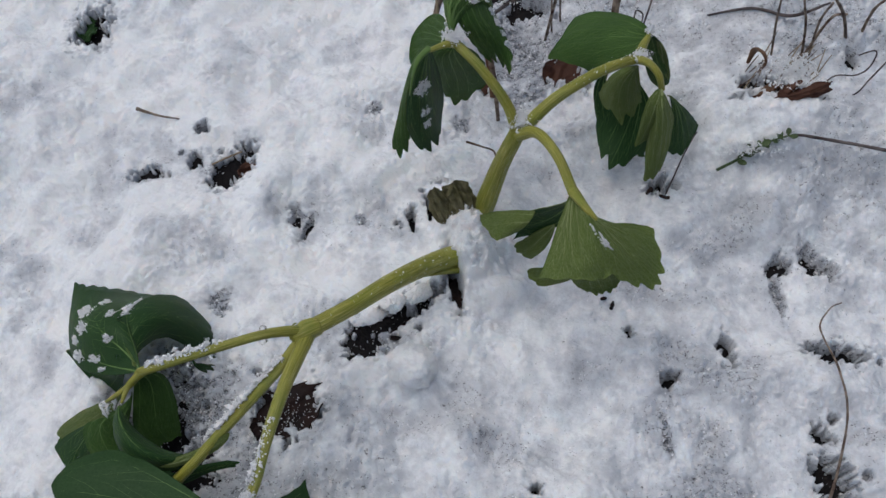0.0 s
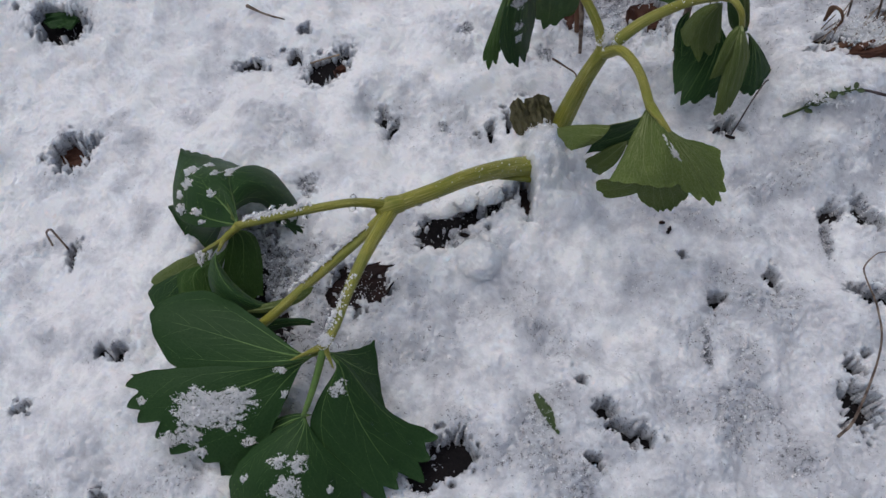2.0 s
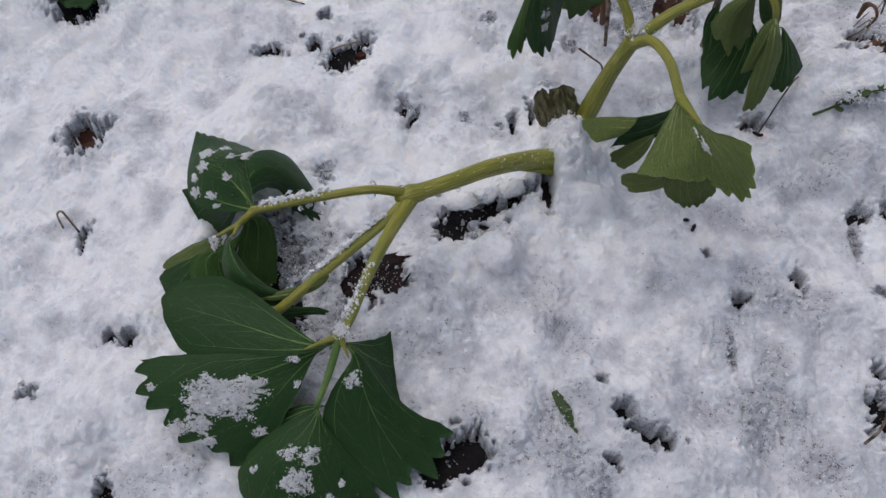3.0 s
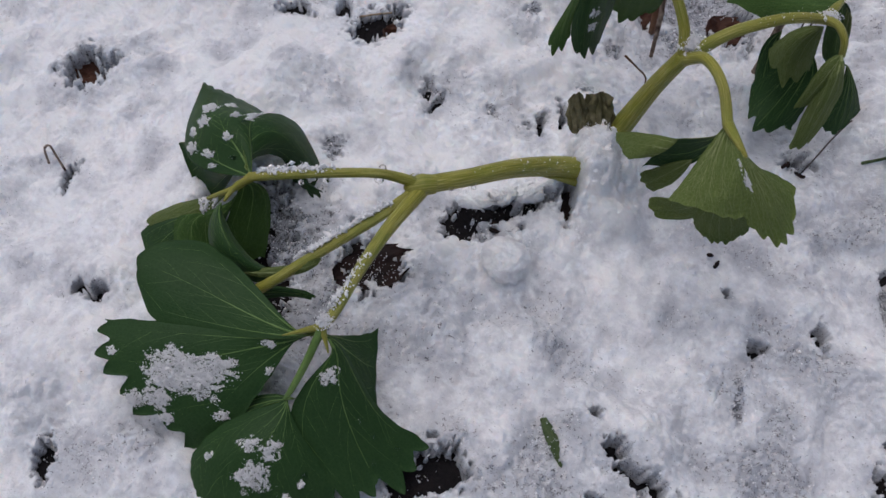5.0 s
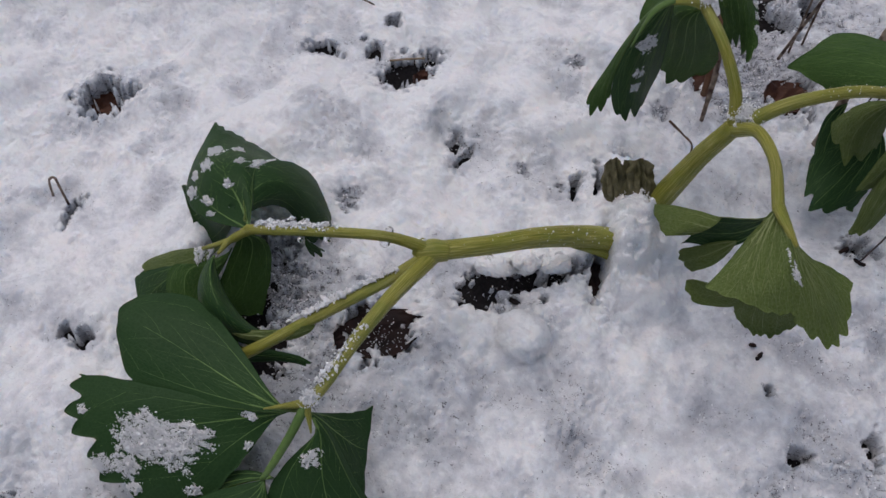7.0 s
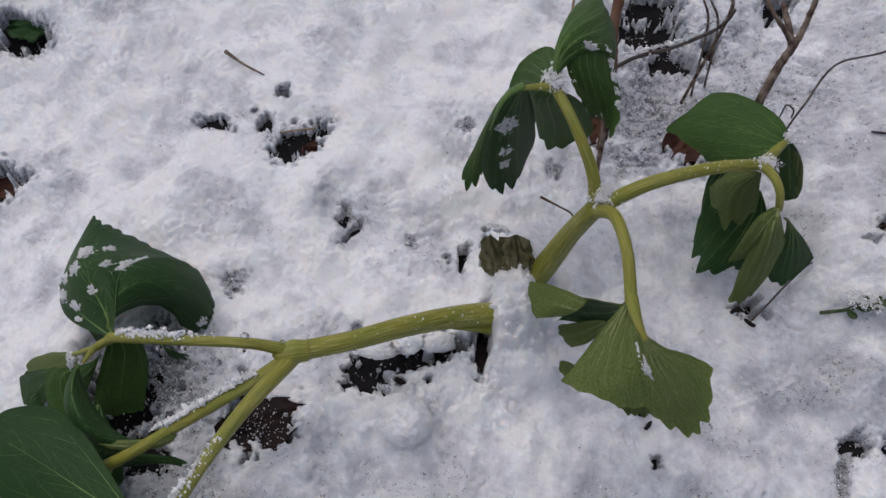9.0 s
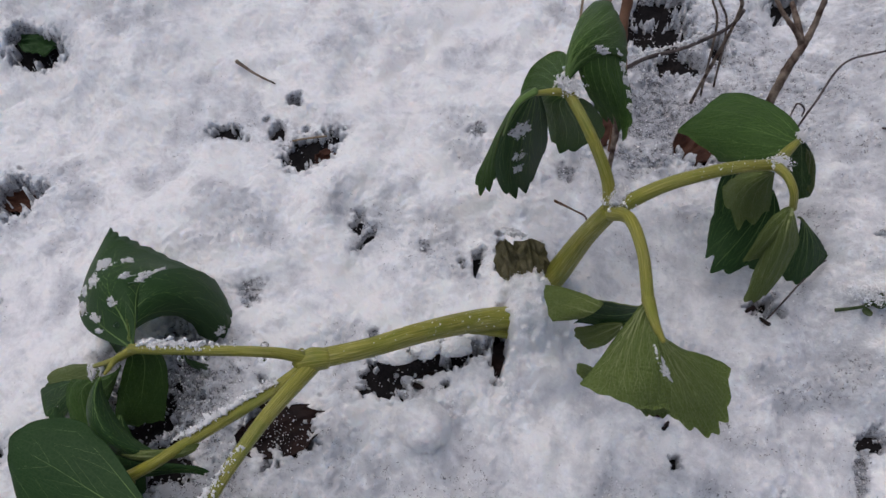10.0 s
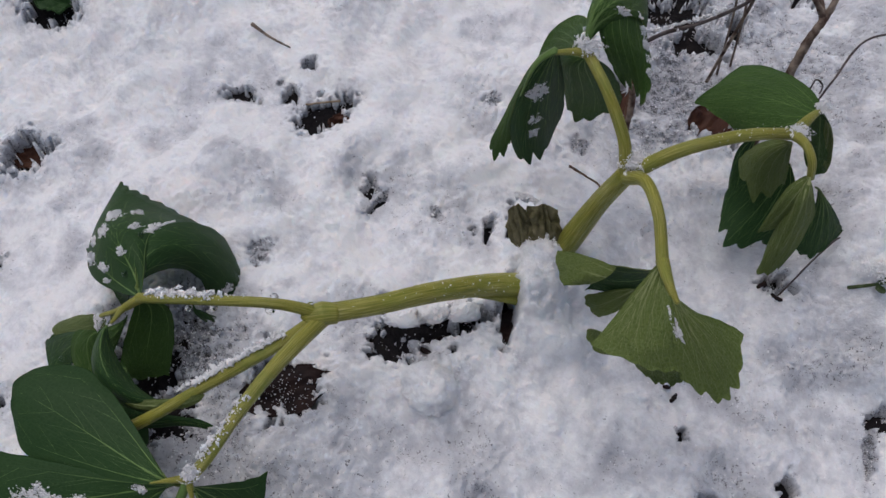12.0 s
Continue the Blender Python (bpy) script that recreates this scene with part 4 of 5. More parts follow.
S['c_left'] = leaflet(stalk_b, (((-0.0052, 0.2562, 0.1120),),
    ((-0.0128, 0.2581, 0.0980), (-0.0128, 0.2540, 0.1010), (-0.0113, 0.2513, 0.1030)),
    ((-0.0197, 0.2537, 0.0700), (-0.0178, 0.2507, 0.0750), (-0.0157, 0.2485, 0.0790)),
    ((-0.0242, 0.2485, 0.0500), (-0.0178, 0.2446, 0.0480), (-0.0109, 0.2478, 0.0500))), side='top', skin=FRESH, teeth=3, deep=0.12, notch=0.0, veins=3, seed=24)
S['c_right'] = leaflet(stalk_b, (((-0.0052, 0.2562, 0.1120),),
    ((-0.0113, 0.2513, 0.1030), (-0.0065, 0.2544, 0.1030), (-0.0033, 0.2630, 0.0990)),
    ((-0.0157, 0.2485, 0.0790), (-0.0070, 0.2524, 0.0780), (0.0006, 0.2708, 0.0680)),
    ((-0.0109, 0.2478, 0.0500), (-0.0021, 0.2508, 0.0470), (-0.0005, 0.2652, 0.0520))), side='top', teeth=4, deep=0.09, notch=0.02, veins=5, seed=25)
S['c_back'] = leaflet(stalk_b, (((0.0062, 0.2612, 0.1080),),
    ((-0.0022, 0.2682, 0.0960), (-0.0009, 0.2739, 0.1000), (0.0028, 0.2758, 0.1050)),
    ((-0.0085, 0.2771, 0.0840), (-0.0078, 0.2853, 0.0900), (-0.0001, 0.2861, 0.1000)),
    ((-0.0144, 0.2791, 0.0740), (-0.0135, 0.2894, 0.0820), (-0.0053, 0.2915, 0.0940))), side='top', skin=FRESH, teeth=2, deep=0.03, round_=0.02, notch=0.0, veins=5, seed=26)
S['c_low'] = leaflet(stalk_b, (((0.0061, 0.2628, 0.1060),),
    ((-0.0050, 0.2688, 0.0940), (0.0034, 0.2652, 0.0940), (0.0133, 0.2716, 0.0940)),
    ((-0.0034, 0.2744, 0.0760), (0.0067, 0.2736, 0.0720), (0.0206, 0.2806, 0.0740)),
    ((-0.0002, 0.2810, 0.0560), (0.0076, 0.2794, 0.0440), (0.0232, 0.2863, 0.0500))), side='top', skin=FRESH, teeth=4, deep=0.10, veins=5, seed=27)
S['c_top'] = leaflet(stalk_b, (((0.0044, 0.2618, 0.1120),),
    ((0.0018, 0.2725, 0.1140), (0.0038, 0.2668, 0.1220), (0.0088, 0.2683, 0.1180)),
    ((0.0005, 0.2915, 0.1100), (0.0065, 0.2766, 0.1240), (0.0162, 0.2778, 0.1160)),
    ((0.0047, 0.3195, 0.0980), (0.0151, 0.3062, 0.1080), (0.0238, 0.2866, 0.1020))), side='top', rib=1.5, skin=FRESH, ripple=0.0004, thin_veins=1.1, teeth=2, deep=0.03, round_=0.03, notch=0.0, veins=5, seed=28)
S['c_hang'] = leaflet(stalk_b, (((0.0059, 0.2721, 0.1170), (0.0120, 0.2754, 0.1190), (0.0212, 0.2867, 0.1070)),
    ((0.0091, 0.2664, 0.1120), (0.0160, 0.2687, 0.1120), (0.0263, 0.2798, 0.1000)),
    ((0.0150, 0.2668, 0.1000), (0.0217, 0.2685, 0.1000), (0.0310, 0.2712, 0.0940)),
    ((0.0211, 0.2681, 0.0880), (0.0269, 0.2691, 0.0850), (0.0317, 0.2552, 0.0900))), side='top', skin=FRESH, teeth=4, deep=0.22, round_=0.0, notch=0.10, veins=5, seed=29)
S['d_up'] = leaflet(stalk_b, (((0.0944, 0.2836, 0.0900),),
    ((0.0884, 0.2992, 0.0850), (0.0857, 0.2824, 0.0890), (0.0848, 0.2728, 0.0880)),
    ((0.0730, 0.3119, 0.0750), (0.0726, 0.2880, 0.0820), (0.0740, 0.2753, 0.0760)),
    ((0.0595, 0.3099, 0.0650), (0.0511, 0.2944, 0.0600), (0.0693, 0.2841, 0.0630))), side='top', point=0.14, skin=FRESH, teeth=3, deep=0.04, round_=0.0, notch=0.015, veins=5, seed=30)
S['d_curl'] = leaflet(stalk_b, (((0.0942, 0.2846, 0.0880),),
    ((0.0948, 0.2866, 0.0760), (0.0982, 0.2867, 0.0800), (0.1033, 0.2901, 0.0760)),
    ((0.1000, 0.2898, 0.0580), (0.1045, 0.2892, 0.0620), (0.1111, 0.2930, 0.0580)),
    ((0.1075, 0.2908, 0.0440), (0.1118, 0.2892, 0.0460), (0.1150, 0.2964, 0.0440))), side='top', skin=FRESH, teeth=2, deep=0.05, notch=0.0, veins=3, seed=31)
S['d_edge'] = leaflet(stalk_b, (((0.0943, 0.2835, 0.0895),),
    ((0.0994, 0.2868, 0.0820), (0.1015, 0.2860, 0.0810), (0.1039, 0.2867, 0.0780)),
    ((0.1036, 0.2897, 0.0660), (0.1065, 0.2902, 0.0650), (0.1104, 0.2913, 0.0610)),
    ((0.1084, 0.2913, 0.0520), (0.1116, 0.2907, 0.0500), (0.1147, 0.2926, 0.0460))), side='under', teeth=2, deep=0.04, notch=0.0, veins=3, seed=44)
S['d_mid'] = leaflet(stalk_b, (((0.0876, 0.2665, 0.0890),),
    ((0.0797, 0.2705, 0.0800), (0.0827, 0.2640, 0.0810), (0.0907, 0.2676, 0.0770)),
    ((0.0761, 0.2744, 0.0660), (0.0827, 0.2641, 0.0670), (0.0945, 0.2703, 0.0630)),
    ((0.0750, 0.2749, 0.0560), (0.0873, 0.2610, 0.0520), (0.0962, 0.2720, 0.0540))), side='under', teeth=3, deep=0.26, round_=0.0, veins=5, seed=32)
S['d_dark'] = leaflet(stalk_b, (((0.0952, 0.2797, 0.0600),),
    ((0.0863, 0.2817, 0.0500), (0.0932, 0.2736, 0.0480), (0.1031, 0.2713, 0.0480)),
    ((0.0786, 0.2792, 0.0380), (0.0889, 0.2646, 0.0360), (0.1037, 0.2680, 0.0340)),
    ((0.0801, 0.2680, 0.0300), (0.0825, 0.2517, 0.0280), (0.1026, 0.2610, 0.0260))), side='top', skin=None, teeth=4, deep=0.16, round_=0.0, veins=5, seed=33)
S['d_behind'] = leaflet(stalk_b, (((0.0797, 0.2875, 0.0600),),
    ((0.0756, 0.2870, 0.0500), (0.0793, 0.2835, 0.0480), (0.0830, 0.2801, 0.0460)),
    ((0.0765, 0.2818, 0.0400), (0.0804, 0.2771, 0.0400), (0.0865, 0.2744, 0.0380)),
    ((0.0791, 0.2725, 0.0320), (0.0821, 0.2675, 0.0320), (0.0877, 0.2677, 0.0300))), side='top', teeth=3, deep=0.1, veins=3, seed=34)
S['d_front'] = leaflet(stalk_b, (((0.0959, 0.2529, 0.0900),),
    ((0.0925, 0.2508, 0.0820), (0.0958, 0.2431, 0.0880), (0.1005, 0.2498, 0.0840)),
    ((0.0933, 0.2434, 0.0660), (0.0979, 0.2391, 0.0720), (0.1059, 0.2492, 0.0660)),
    ((0.0943, 0.2337, 0.0460), (0.0987, 0.2336, 0.0460), (0.1017, 0.2361, 0.0480))), side='under', round_=0.0, ripple=0.0005, thin_veins=0.8, teeth=2, deep=0.05, notch=0.04, veins=5, seed=35)
S['d_finger'] = leaflet(stalk_b, (((0.0952, 0.2512, 0.0910),),
    ((0.0898, 0.2475, 0.0870), (0.0929, 0.2446, 0.0860), (0.0969, 0.2447, 0.0830)),
    ((0.0884, 0.2438, 0.0760), (0.0915, 0.2424, 0.0750), (0.0959, 0.2436, 0.0720)),
    ((0.0872, 0.2387, 0.0660), (0.0889, 0.2393, 0.0660), (0.0932, 0.2440, 0.0640))), side='under', round_=0.0, teeth=2, deep=0.08, notch=0.03, veins=3, seed=36)
S['d_right'] = leaflet(stalk_b, (((0.0994, 0.2520, 0.0860),),
    ((0.1042, 0.2545, 0.0740), (0.1063, 0.2541, 0.0760), (0.1095, 0.2556, 0.0740)),
    ((0.1056, 0.2498, 0.0600), (0.1120, 0.2521, 0.0600), (0.1184, 0.2597, 0.0600)),
    ((0.1064, 0.2483, 0.0500), (0.1142, 0.2472, 0.0480), (0.1225, 0.2605, 0.0540))), side='top', teeth=4, deep=0.10, round_=0.02, veins=5, seed=37)


def plain_blade(name, net, mat, ripple=0.0012, seed=1, teeth=4, deep=0.12, nu=20, nv=26, thick=0.0005, folds=0, fold=0.0):
    """A limp leaf of one material, crumpled by noise."""
    s = Surface(net)
    v1 = np.linspace(-1, 1, nv)
    end = 1 - deep * np.abs(((v1 + 1) / 2 * teeth + 0.3) % 1 * 2 - 1) - 0.1 * np.abs(v1) ** 4
    u, v = np.meshgrid(np.linspace(0, 1, nu), v1, indexing="ij")
    uu = u * end[None, :]
    p, n = s.at(uu, v), s.normal(np.clip(uu, 0.04, 0.96), v)
    w = ripple * (2 * (value_noise(uu * 0.05, v * 0.03, 0.007, seed) - 0.5) + 3 * (value_noise(uu * 0.05, v * 0.03, 0.016, seed + 4) - 0.5))
    w = w + fold * np.abs(np.cos(v * folds * 1.6 + 2.0 * uu + 4.0 * value_noise(uu * 0.03, v * 0.03, 0.016, seed + 2))) * smooth(0.0, 0.3, uu)
    p = p + n * w[..., None]
    top, low = (p + n * thick / 2).reshape(-1, 3), (p - n * thick / 2).reshape(-1, 3)
    k = nu * nv
    a = np.array([i * nv + j for i in range(nu - 1) for j in range(nv - 1)])
    up = np.stack([a, a + nv, a + nv + 1, a + 1], 1)
    rim = [i * nv for i in range(nu)] + [(nu - 1) * nv + j for j in range(1, nv)] + [i * nv + nv - 1 for i in range(nu - 2, -1, -1)] + list(range(nv - 2, 0, -1))
    faces = up.tolist() + (up[:, ::-1] + k).tolist() + [(x, y, y + k, x + k) for x, y in zip(rim, rim[1:] + rim[:1])]
    return mesh_of(name, np.vstack([top, low]), faces, [mat])


# ---- snow that lies on the leaves and stalks ----
def snow_on_leaf(s, spots, seed, label):
    r2 = np.random.default_rng(seed)
    pts, sizes = [], []
    for u, v, r in spots:
        e = 0.02
        du, dv = (s.at(u + e, v) - s.at(u - e, v)) / (2 * e), (s.at(u, v + e) - s.at(u, v - e)) / (2 * e)
        lu, lv = np.linalg.norm(du) + 1e-6, np.linalg.norm(dv) + 1e-6
        n = int(60 + math.pi * r * r / 0.000145**2)
        d = np.sqrt(r2.uniform(0, 1, n))
        a = r2.uniform(0, 2 * math.pi, n)
        edge = 1.0 + r2.exponential(0.10, n) + 0.45 * np.sin(a * 3 + r2.uniform(0, 6)) * np.sin(a * 2 + r2.uniform(0, 6))
        su, sv = r * d * edge * np.cos(a), r * d * edge * np.sin(a)
        tufts = 0.6 * value_noise(su, sv, 0.0022, seed + 40) + 0.4 * value_noise(su, sv, 0.0010, seed + 41)
        stay = tufts + r2.normal(0, 0.07, n) > 0.30 + 0.26 * d**2
        d, su, sv, tufts = d[stay], su[stay], sv[stay], tufts[stay]
        n = len(d)
        uu, vv = np.clip(u + su / lu, 0.02, 0.97), np.clip(v + sv / lv, -0.95, 0.95)
        size = r2.lognormal(math.log(0.00017), 0.4, n)
        lift = (0.0013 * np.maximum(0, tufts - 0.38) / 0.2 * (1.1 - d)).clip(0, 0.0020) * r2.uniform(0, 1, n)
        pts.append(s.at(uu, vv) + s.normal(uu, vv) * (size * 0.55 + lift)[:, None])
        sizes.append(size)
    ob = new("snow_patch", grains("snow_patch", np.concatenate(pts), np.concatenate(sizes), CRUMB, seed))
    return tagged(ob, label, "snow", "snow on the plants")


def snow_on_stalk(path, radius, count, seed, lean=(0, 0, 1), spread=0.7, label="thin line of snow grains along a green stalk", grain=0.00030):
    r2 = np.random.default_rng(seed)
    c = spline(path, 200)
    tang = np.gradient(c, axis=0)
    tang /= np.linalg.norm(tang, axis=1)[:, None]
    i = (r2.uniform(0, 1, count) * 199).astype(int)
    up = np.array(lean) + spread * r2.normal(0, 1, (count, 3)) * 0.5
    up -= tang[i] * (up * tang[i]).sum(1)[:, None]
    up /= np.linalg.norm(up, axis=1)[:, None]
    size = r2.lognormal(math.log(grain), 0.55, count)
    ob = new("snow_line", grains("snow_line", c[i] + up * (radius + size * 0.5 + r2.exponential(0.0004, count))[:, None], size, CRUMB, seed))
    return tagged(ob, label, "snow", "snow on the plants")


def snow_heap(name, at, spread, count, seed, size, label):
    r2 = np.random.default_rng(seed)
    p = np.array(at) + r2.normal(0, 1, (count, 3)) * np.array(spread) * 0.55
    ob = new(name, grains(name, p, r2.lognormal(math.log(size), 0.35, count), CRUMB, seed))
    return tagged(ob, label, "snow", "snow on the plants")


def snow_lump(blobs, seed, label):
    """Rounded lumps of packed snow with crumbly skins, run together: place, three radii, turn."""
    verts, faces = [], []
    for place_, radii, turn in blobs:
        bm = bmesh.new()
        bmesh.ops.create_icosphere(bm, subdivisions=5, radius=1.0)
        c, s = math.cos(radians(turn)), math.sin(radians(turn))
        first = len(verts)
        for v in bm.verts:
            d = v.co.normalized()
            p = Vector((d.x * radii[0], d.y * radii[1], d.z * radii[2]))
            q = p + Vector(place_) + Vector((seed, 0, 0))
            grow = 0.0016 * noise.noise(q * 120) + 0.0010 * noise.noise(q * 380) + 0.0008 * noise.noise(q * 850)
            p += d * grow
            verts.append((place_[0] + c * p.x - s * p.y, place_[1] + s * p.x + c * p.y, place_[2] + p.z))
        faces += [tuple(first + w.index for w in f.verts) for f in bm.faces]
        bm.free()
    ob = new("snow_lump", mesh_of("snow_lump", verts, faces, [SNOW]))
    return tagged(ob, label, "snow", "heaped snow")


def snow_fluff(spots, seed, label):
    """Lacy crumbs of snow heaped on the snow cover: x, y, half length, half width, turn, height."""
    r2 = np.random.default_rng(seed)
    pts = []
    for hx, hy, a, b, turn, high in spots:
        n = int(math.pi * a * b / 0.00052**2)
        px, py = hx + 1.3 * max(a, b) * r2.uniform(-1, 1, n), hy + 1.3 * max(a, b) * r2.uniform(-1, 1, n)
        d = oval(px, py, hx, hy, a, b, turn)
        tufts = 0.5 * value_noise(px, py, 0.0042, seed + 1) + 0.5 * value_noise(px, py, 0.0017, seed + 2)
        stay = tufts + r2.normal(0, 0.05, n) > 0.34 + 0.26 * d**2
        px, py, tufts = px[stay], py[stay], tufts[stay]
        soil, snow, _ = cover(px, py)
        pts.append(np.stack([px, py, np.maximum(soil, snow) + high * ((tufts - 0.34) / 0.25).clip(0, 1.3) * r2.uniform(0, 1, len(px))], 1))
    p = np.concatenate(pts)
    ob = new("snow_clump", grains("snow_clump", p, r2.lognormal(math.log(0.00027), 0.4, len(p)), CRUMB, seed))
    return tagged(ob, label, "snow", "heaped snow")


snow_on_leaf(S["a_main"], [(0.78, -0.3, 0.0040), (0.64, 0.3, 0.0021), (0.60, 0.77, 0.0050), (0.70, 0.85, 0.0032), (0.64, -0.43, 0.0034), (0.58, -0.73, 0.0024), (0.46, -0.85, 0.0028), (0.32, -0.67, 0.0026), (0.40, -0.07, 0.0020), (0.22, -0.83, 0.0018), (0.84, 0.1, 0.0024)], 51, "scattered melting snow on a dark green leaf")
snow_on_leaf(S["a_side"], [(0.95, 0.4, 0.0022)], 52, "small blob of icy snow at a leaf's tip")
snow_on_leaf(S["e_low"], [(0.72, -0.08, 0.0070), (0.62, 0.20, 0.0070), (0.72, 0.36, 0.0072), (0.80, 0.12, 0.0066), (0.88, 0.30, 0.0048), (0.95, 0.17, 0.0036), (0.80, 0.85, 0.0028), (0.34, -0.17, 0.0022), (0.50, 0.92, 0.0018), (0.92, -0.5, 0.0018), (0.92, 0.53, 0.0027)], 53, "large patch of melting snow on a dark green leaf")
snow_on_leaf(S["f_main"], [(0.42, -0.30, 0.0030), (0.36, -0.1, 0.0016)], 54, "small clump of snow on a dark green leaf")
snow_on_leaf(S["g_main"], [(0.68, 0.03, 0.0058), (0.48, -0.23, 0.0032), (0.48, 0.17, 0.0037), (0.80, 0.47, 0.0031), (0.70, 0.67, 0.0016), (0.68, -0.7, 0.0019)], 55, "patches of melting snow on a dark green leaf")
snow_on_leaf(S["c_right"], [(0.50, -0.13, 0.0042), (0.70, -0.07, 0.0028), (0.78, -0.07, 0.0024)], 56, "patches of melting snow on a hanging leaf")
snow_on_leaf(S["c_top"], [(0.64, 0.83, 0.0026), (0.62, 0.67, 0.0017), (0.84, 0.95, 0.0018), (0.66, -0.9, 0.0014)], 57, "grains of snow on a curled leaf")
snow_on_leaf(S["c_hang"], [(0.12, 0.88, 0.0022), (0.28, 0.92, 0.0024), (0.45, 0.9, 0.0018), (0.60, 0.9, 0.0018)], 60, "crumbs of snow along a hanging leaf")
snow_on_leaf(S["b_right"], [(0.56, -0.92, 0.0022), (0.62, -0.84, 0.0020), (0.68, -0.78, 0.0026)], 58, "grains of snow on a pale green leaf")
snow_on_leaf(S["i_pale"], [(0.38, -0.1, 0.0032), (0.28, 0.1, 0.0020)], 59, "white clump of snow on a folded leaf")

snow_lump([((-0.0127, 0.1527, 0.0160), (0.0112, 0.0108, 0.0100), 0)], 3, "round white lump of packed snow beside a gap")
snow_lump([((-0.0339, 0.1768, 0.0190), (0.0090, 0.0045, 0.0045), 15), ((-0.0233, 0.1825, 0.0190), (0.0085, 0.0042, 0.0045), 25), ((-0.0110, 0.1882, 0.0190), (0.0070, 0.0042, 0.0045), 25)], 5, "overhanging lip of snow above a dark gap")
snow_fluff([(0.0152, 0.2106, 0.0110, 0.0150, 10, 0.0030), (0.0094, 0.2203, 0.0110, 0.0070, 0, 0.0030)], 301, "crumbly white clump of snow round a snapped stalk")
snow_fluff([(-0.0200, 0.1925, 0.0220, 0.0060, 20, 0.0025)], 303, "lacy ridge of snow along a dark gap")
snow_fluff([(-0.0060, 0.1640, 0.0140, 0.0050, 20, 0.0025), (0.0130, 0.1800, 0.0060, 0.0120, 10, 0.0025)], 305, "crumbly snow at the rim of a dark gap")

snow_on_stalk([(-0.091, 0.139, 0.069), (-0.105, 0.137, 0.064), (-0.118, 0.135, 0.058)], 0.0019, 700, 61, (0, 0.4, 1))
snow_on_stalk([(-0.078, 0.142, 0.071), (-0.095, 0.138, 0.068)], 0.0020, 60, 62, (0, 0.6, 1))
snow_on_stalk([(-0.063, 0.1372, 0.0606), (-0.067, 0.132, 0.060), (-0.077, 0.1217, 0.0562), (-0.087, 0.111, 0.052)], 0.0028, 1100, 63, (-0.55, 0.35, 0.9), 0.5)
snow_on_stalk([(-0.086, 0.113, 0.053), (-0.092, 0.107, 0.049)], 0.0026, 60, 64, (-0.8, 0.5, 0.7))
snow_on_stalk([(-0.064, 0.111, 0.066), (-0.070, 0.086, 0.0635)], 0.0024, 240, 65, (-0.3, 0.2, 1))
snow_on_stalk([(0.004, 0.203, 0.028), (-0.022, 0.178, 0.050), (-0.048, 0.154, 0.061)], 0.0038, 220, 66, (-0.1, -0.1, 1), 1.6, grain=0.00013)
snow_on_stalk([(0.053, 0.245, 0.098), (0.073, 0.258, 0.098), (0.086, 0.267, 0.092)], 0.0026, 60, 67, (0, 0, 1), 0.9, grain=0.00016)
snow_heap("snow_clump", (0.0345, 0.2365, 0.0890), (0.0042, 0.0035, 0.0026), 2600, 71, 0.00030, "white clump of snow in the fork of a stalk")
snow_heap("snow_clump", (0.0055, 0.2610, 0.1140), (0.0040, 0.0032, 0.0014), 700, 72, 0.00032, "icy clump of snow on a leaf joint")
snow_heap("snow_clump", (0.0040, 0.2690, 0.1150), (0.0016, 0.0048, 0.0014), 500, 73, 0.00032, "icy clump of snow on a leaf joint")
snow_heap("snow_clump", (0.0880, 0.2670, 0.0950), (0.0036, 0.0028, 0.0012), 420, 74, 0.0003, "icy clump of snow on a leaf joint")
snow_heap("snow_clump", (0.0945, 0.2845, 0.0920), (0.0020, 0.0020, 0.0012), 240, 75, 0.0003, "icy clump of snow on a leaf joint")
snow_heap("snow_clump", (-0.0715, 0.0815, 0.0655), (0.0022, 0.0026, 0.0012), 480, 76, 0.0003, "icy clump of snow on a leaf joint")
snow_heap("snow_clump", (-0.0010, 0.2318, 0.0500), (0.0050, 0.0012, 0.0016), 160, 79, 0.0005, "icy snow on the rim of a withered leaf")


# ---- drops of meltwater ----
def drop(at, r):
    bm = bmesh.new()
    bmesh.ops.create_uvsphere(bm, u_segments=16, v_segments=10, radius=r)
    me = bpy.data.meshes.new("water_drop")
    bm.to_mesh(me)
    bm.free()
    me.materials.append(WATER)
    me.polygons.foreach_set("use_smooth", np.ones(len(me.polygons), dtype=bool))
    ob = new("water_drop", me)
    ob.location = at
    tagged(ob, "clear round drop of meltwater on a green plant", "water drop", "drops on the plants")


for at, r in (
    ((-0.0705, 0.1423, 0.0703), 0.0019), ((-0.0705, 0.1462, 0.0725), 0.0016), ((-0.0905, 0.1370, 0.0672), 0.0015), ((-0.059, 0.1505, 0.0660), 0.0013),
    ((-0.100, 0.1345, 0.0640), 0.0012), ((-0.035, 0.1600, 0.0560), 0.0012),
):
    drop(at, r)
for key, spots in (("f_main", ((0.70, 0.25), (0.78, 0.35), (0.88, 0.1), (0.86, 0.55))), ("g_main", ((0.62, 0.72), (0.80, 0.8), (0.75, 0.2))), ("i_small", ((0.7, 0.2),)), ("a_main", ((0.2, -0.3), (0.5, 0.5)))):
    for u, v in spots:
        drop(tuple(S[key].at(u, v) + S[key].normal(u, v) * 0.0008), 0.0012)


# ---- small leaf on the stalk, withered and fallen leaves ----
def solo(name, me, label, category, group=""):
    return tagged(new(name, me), label, category, group)


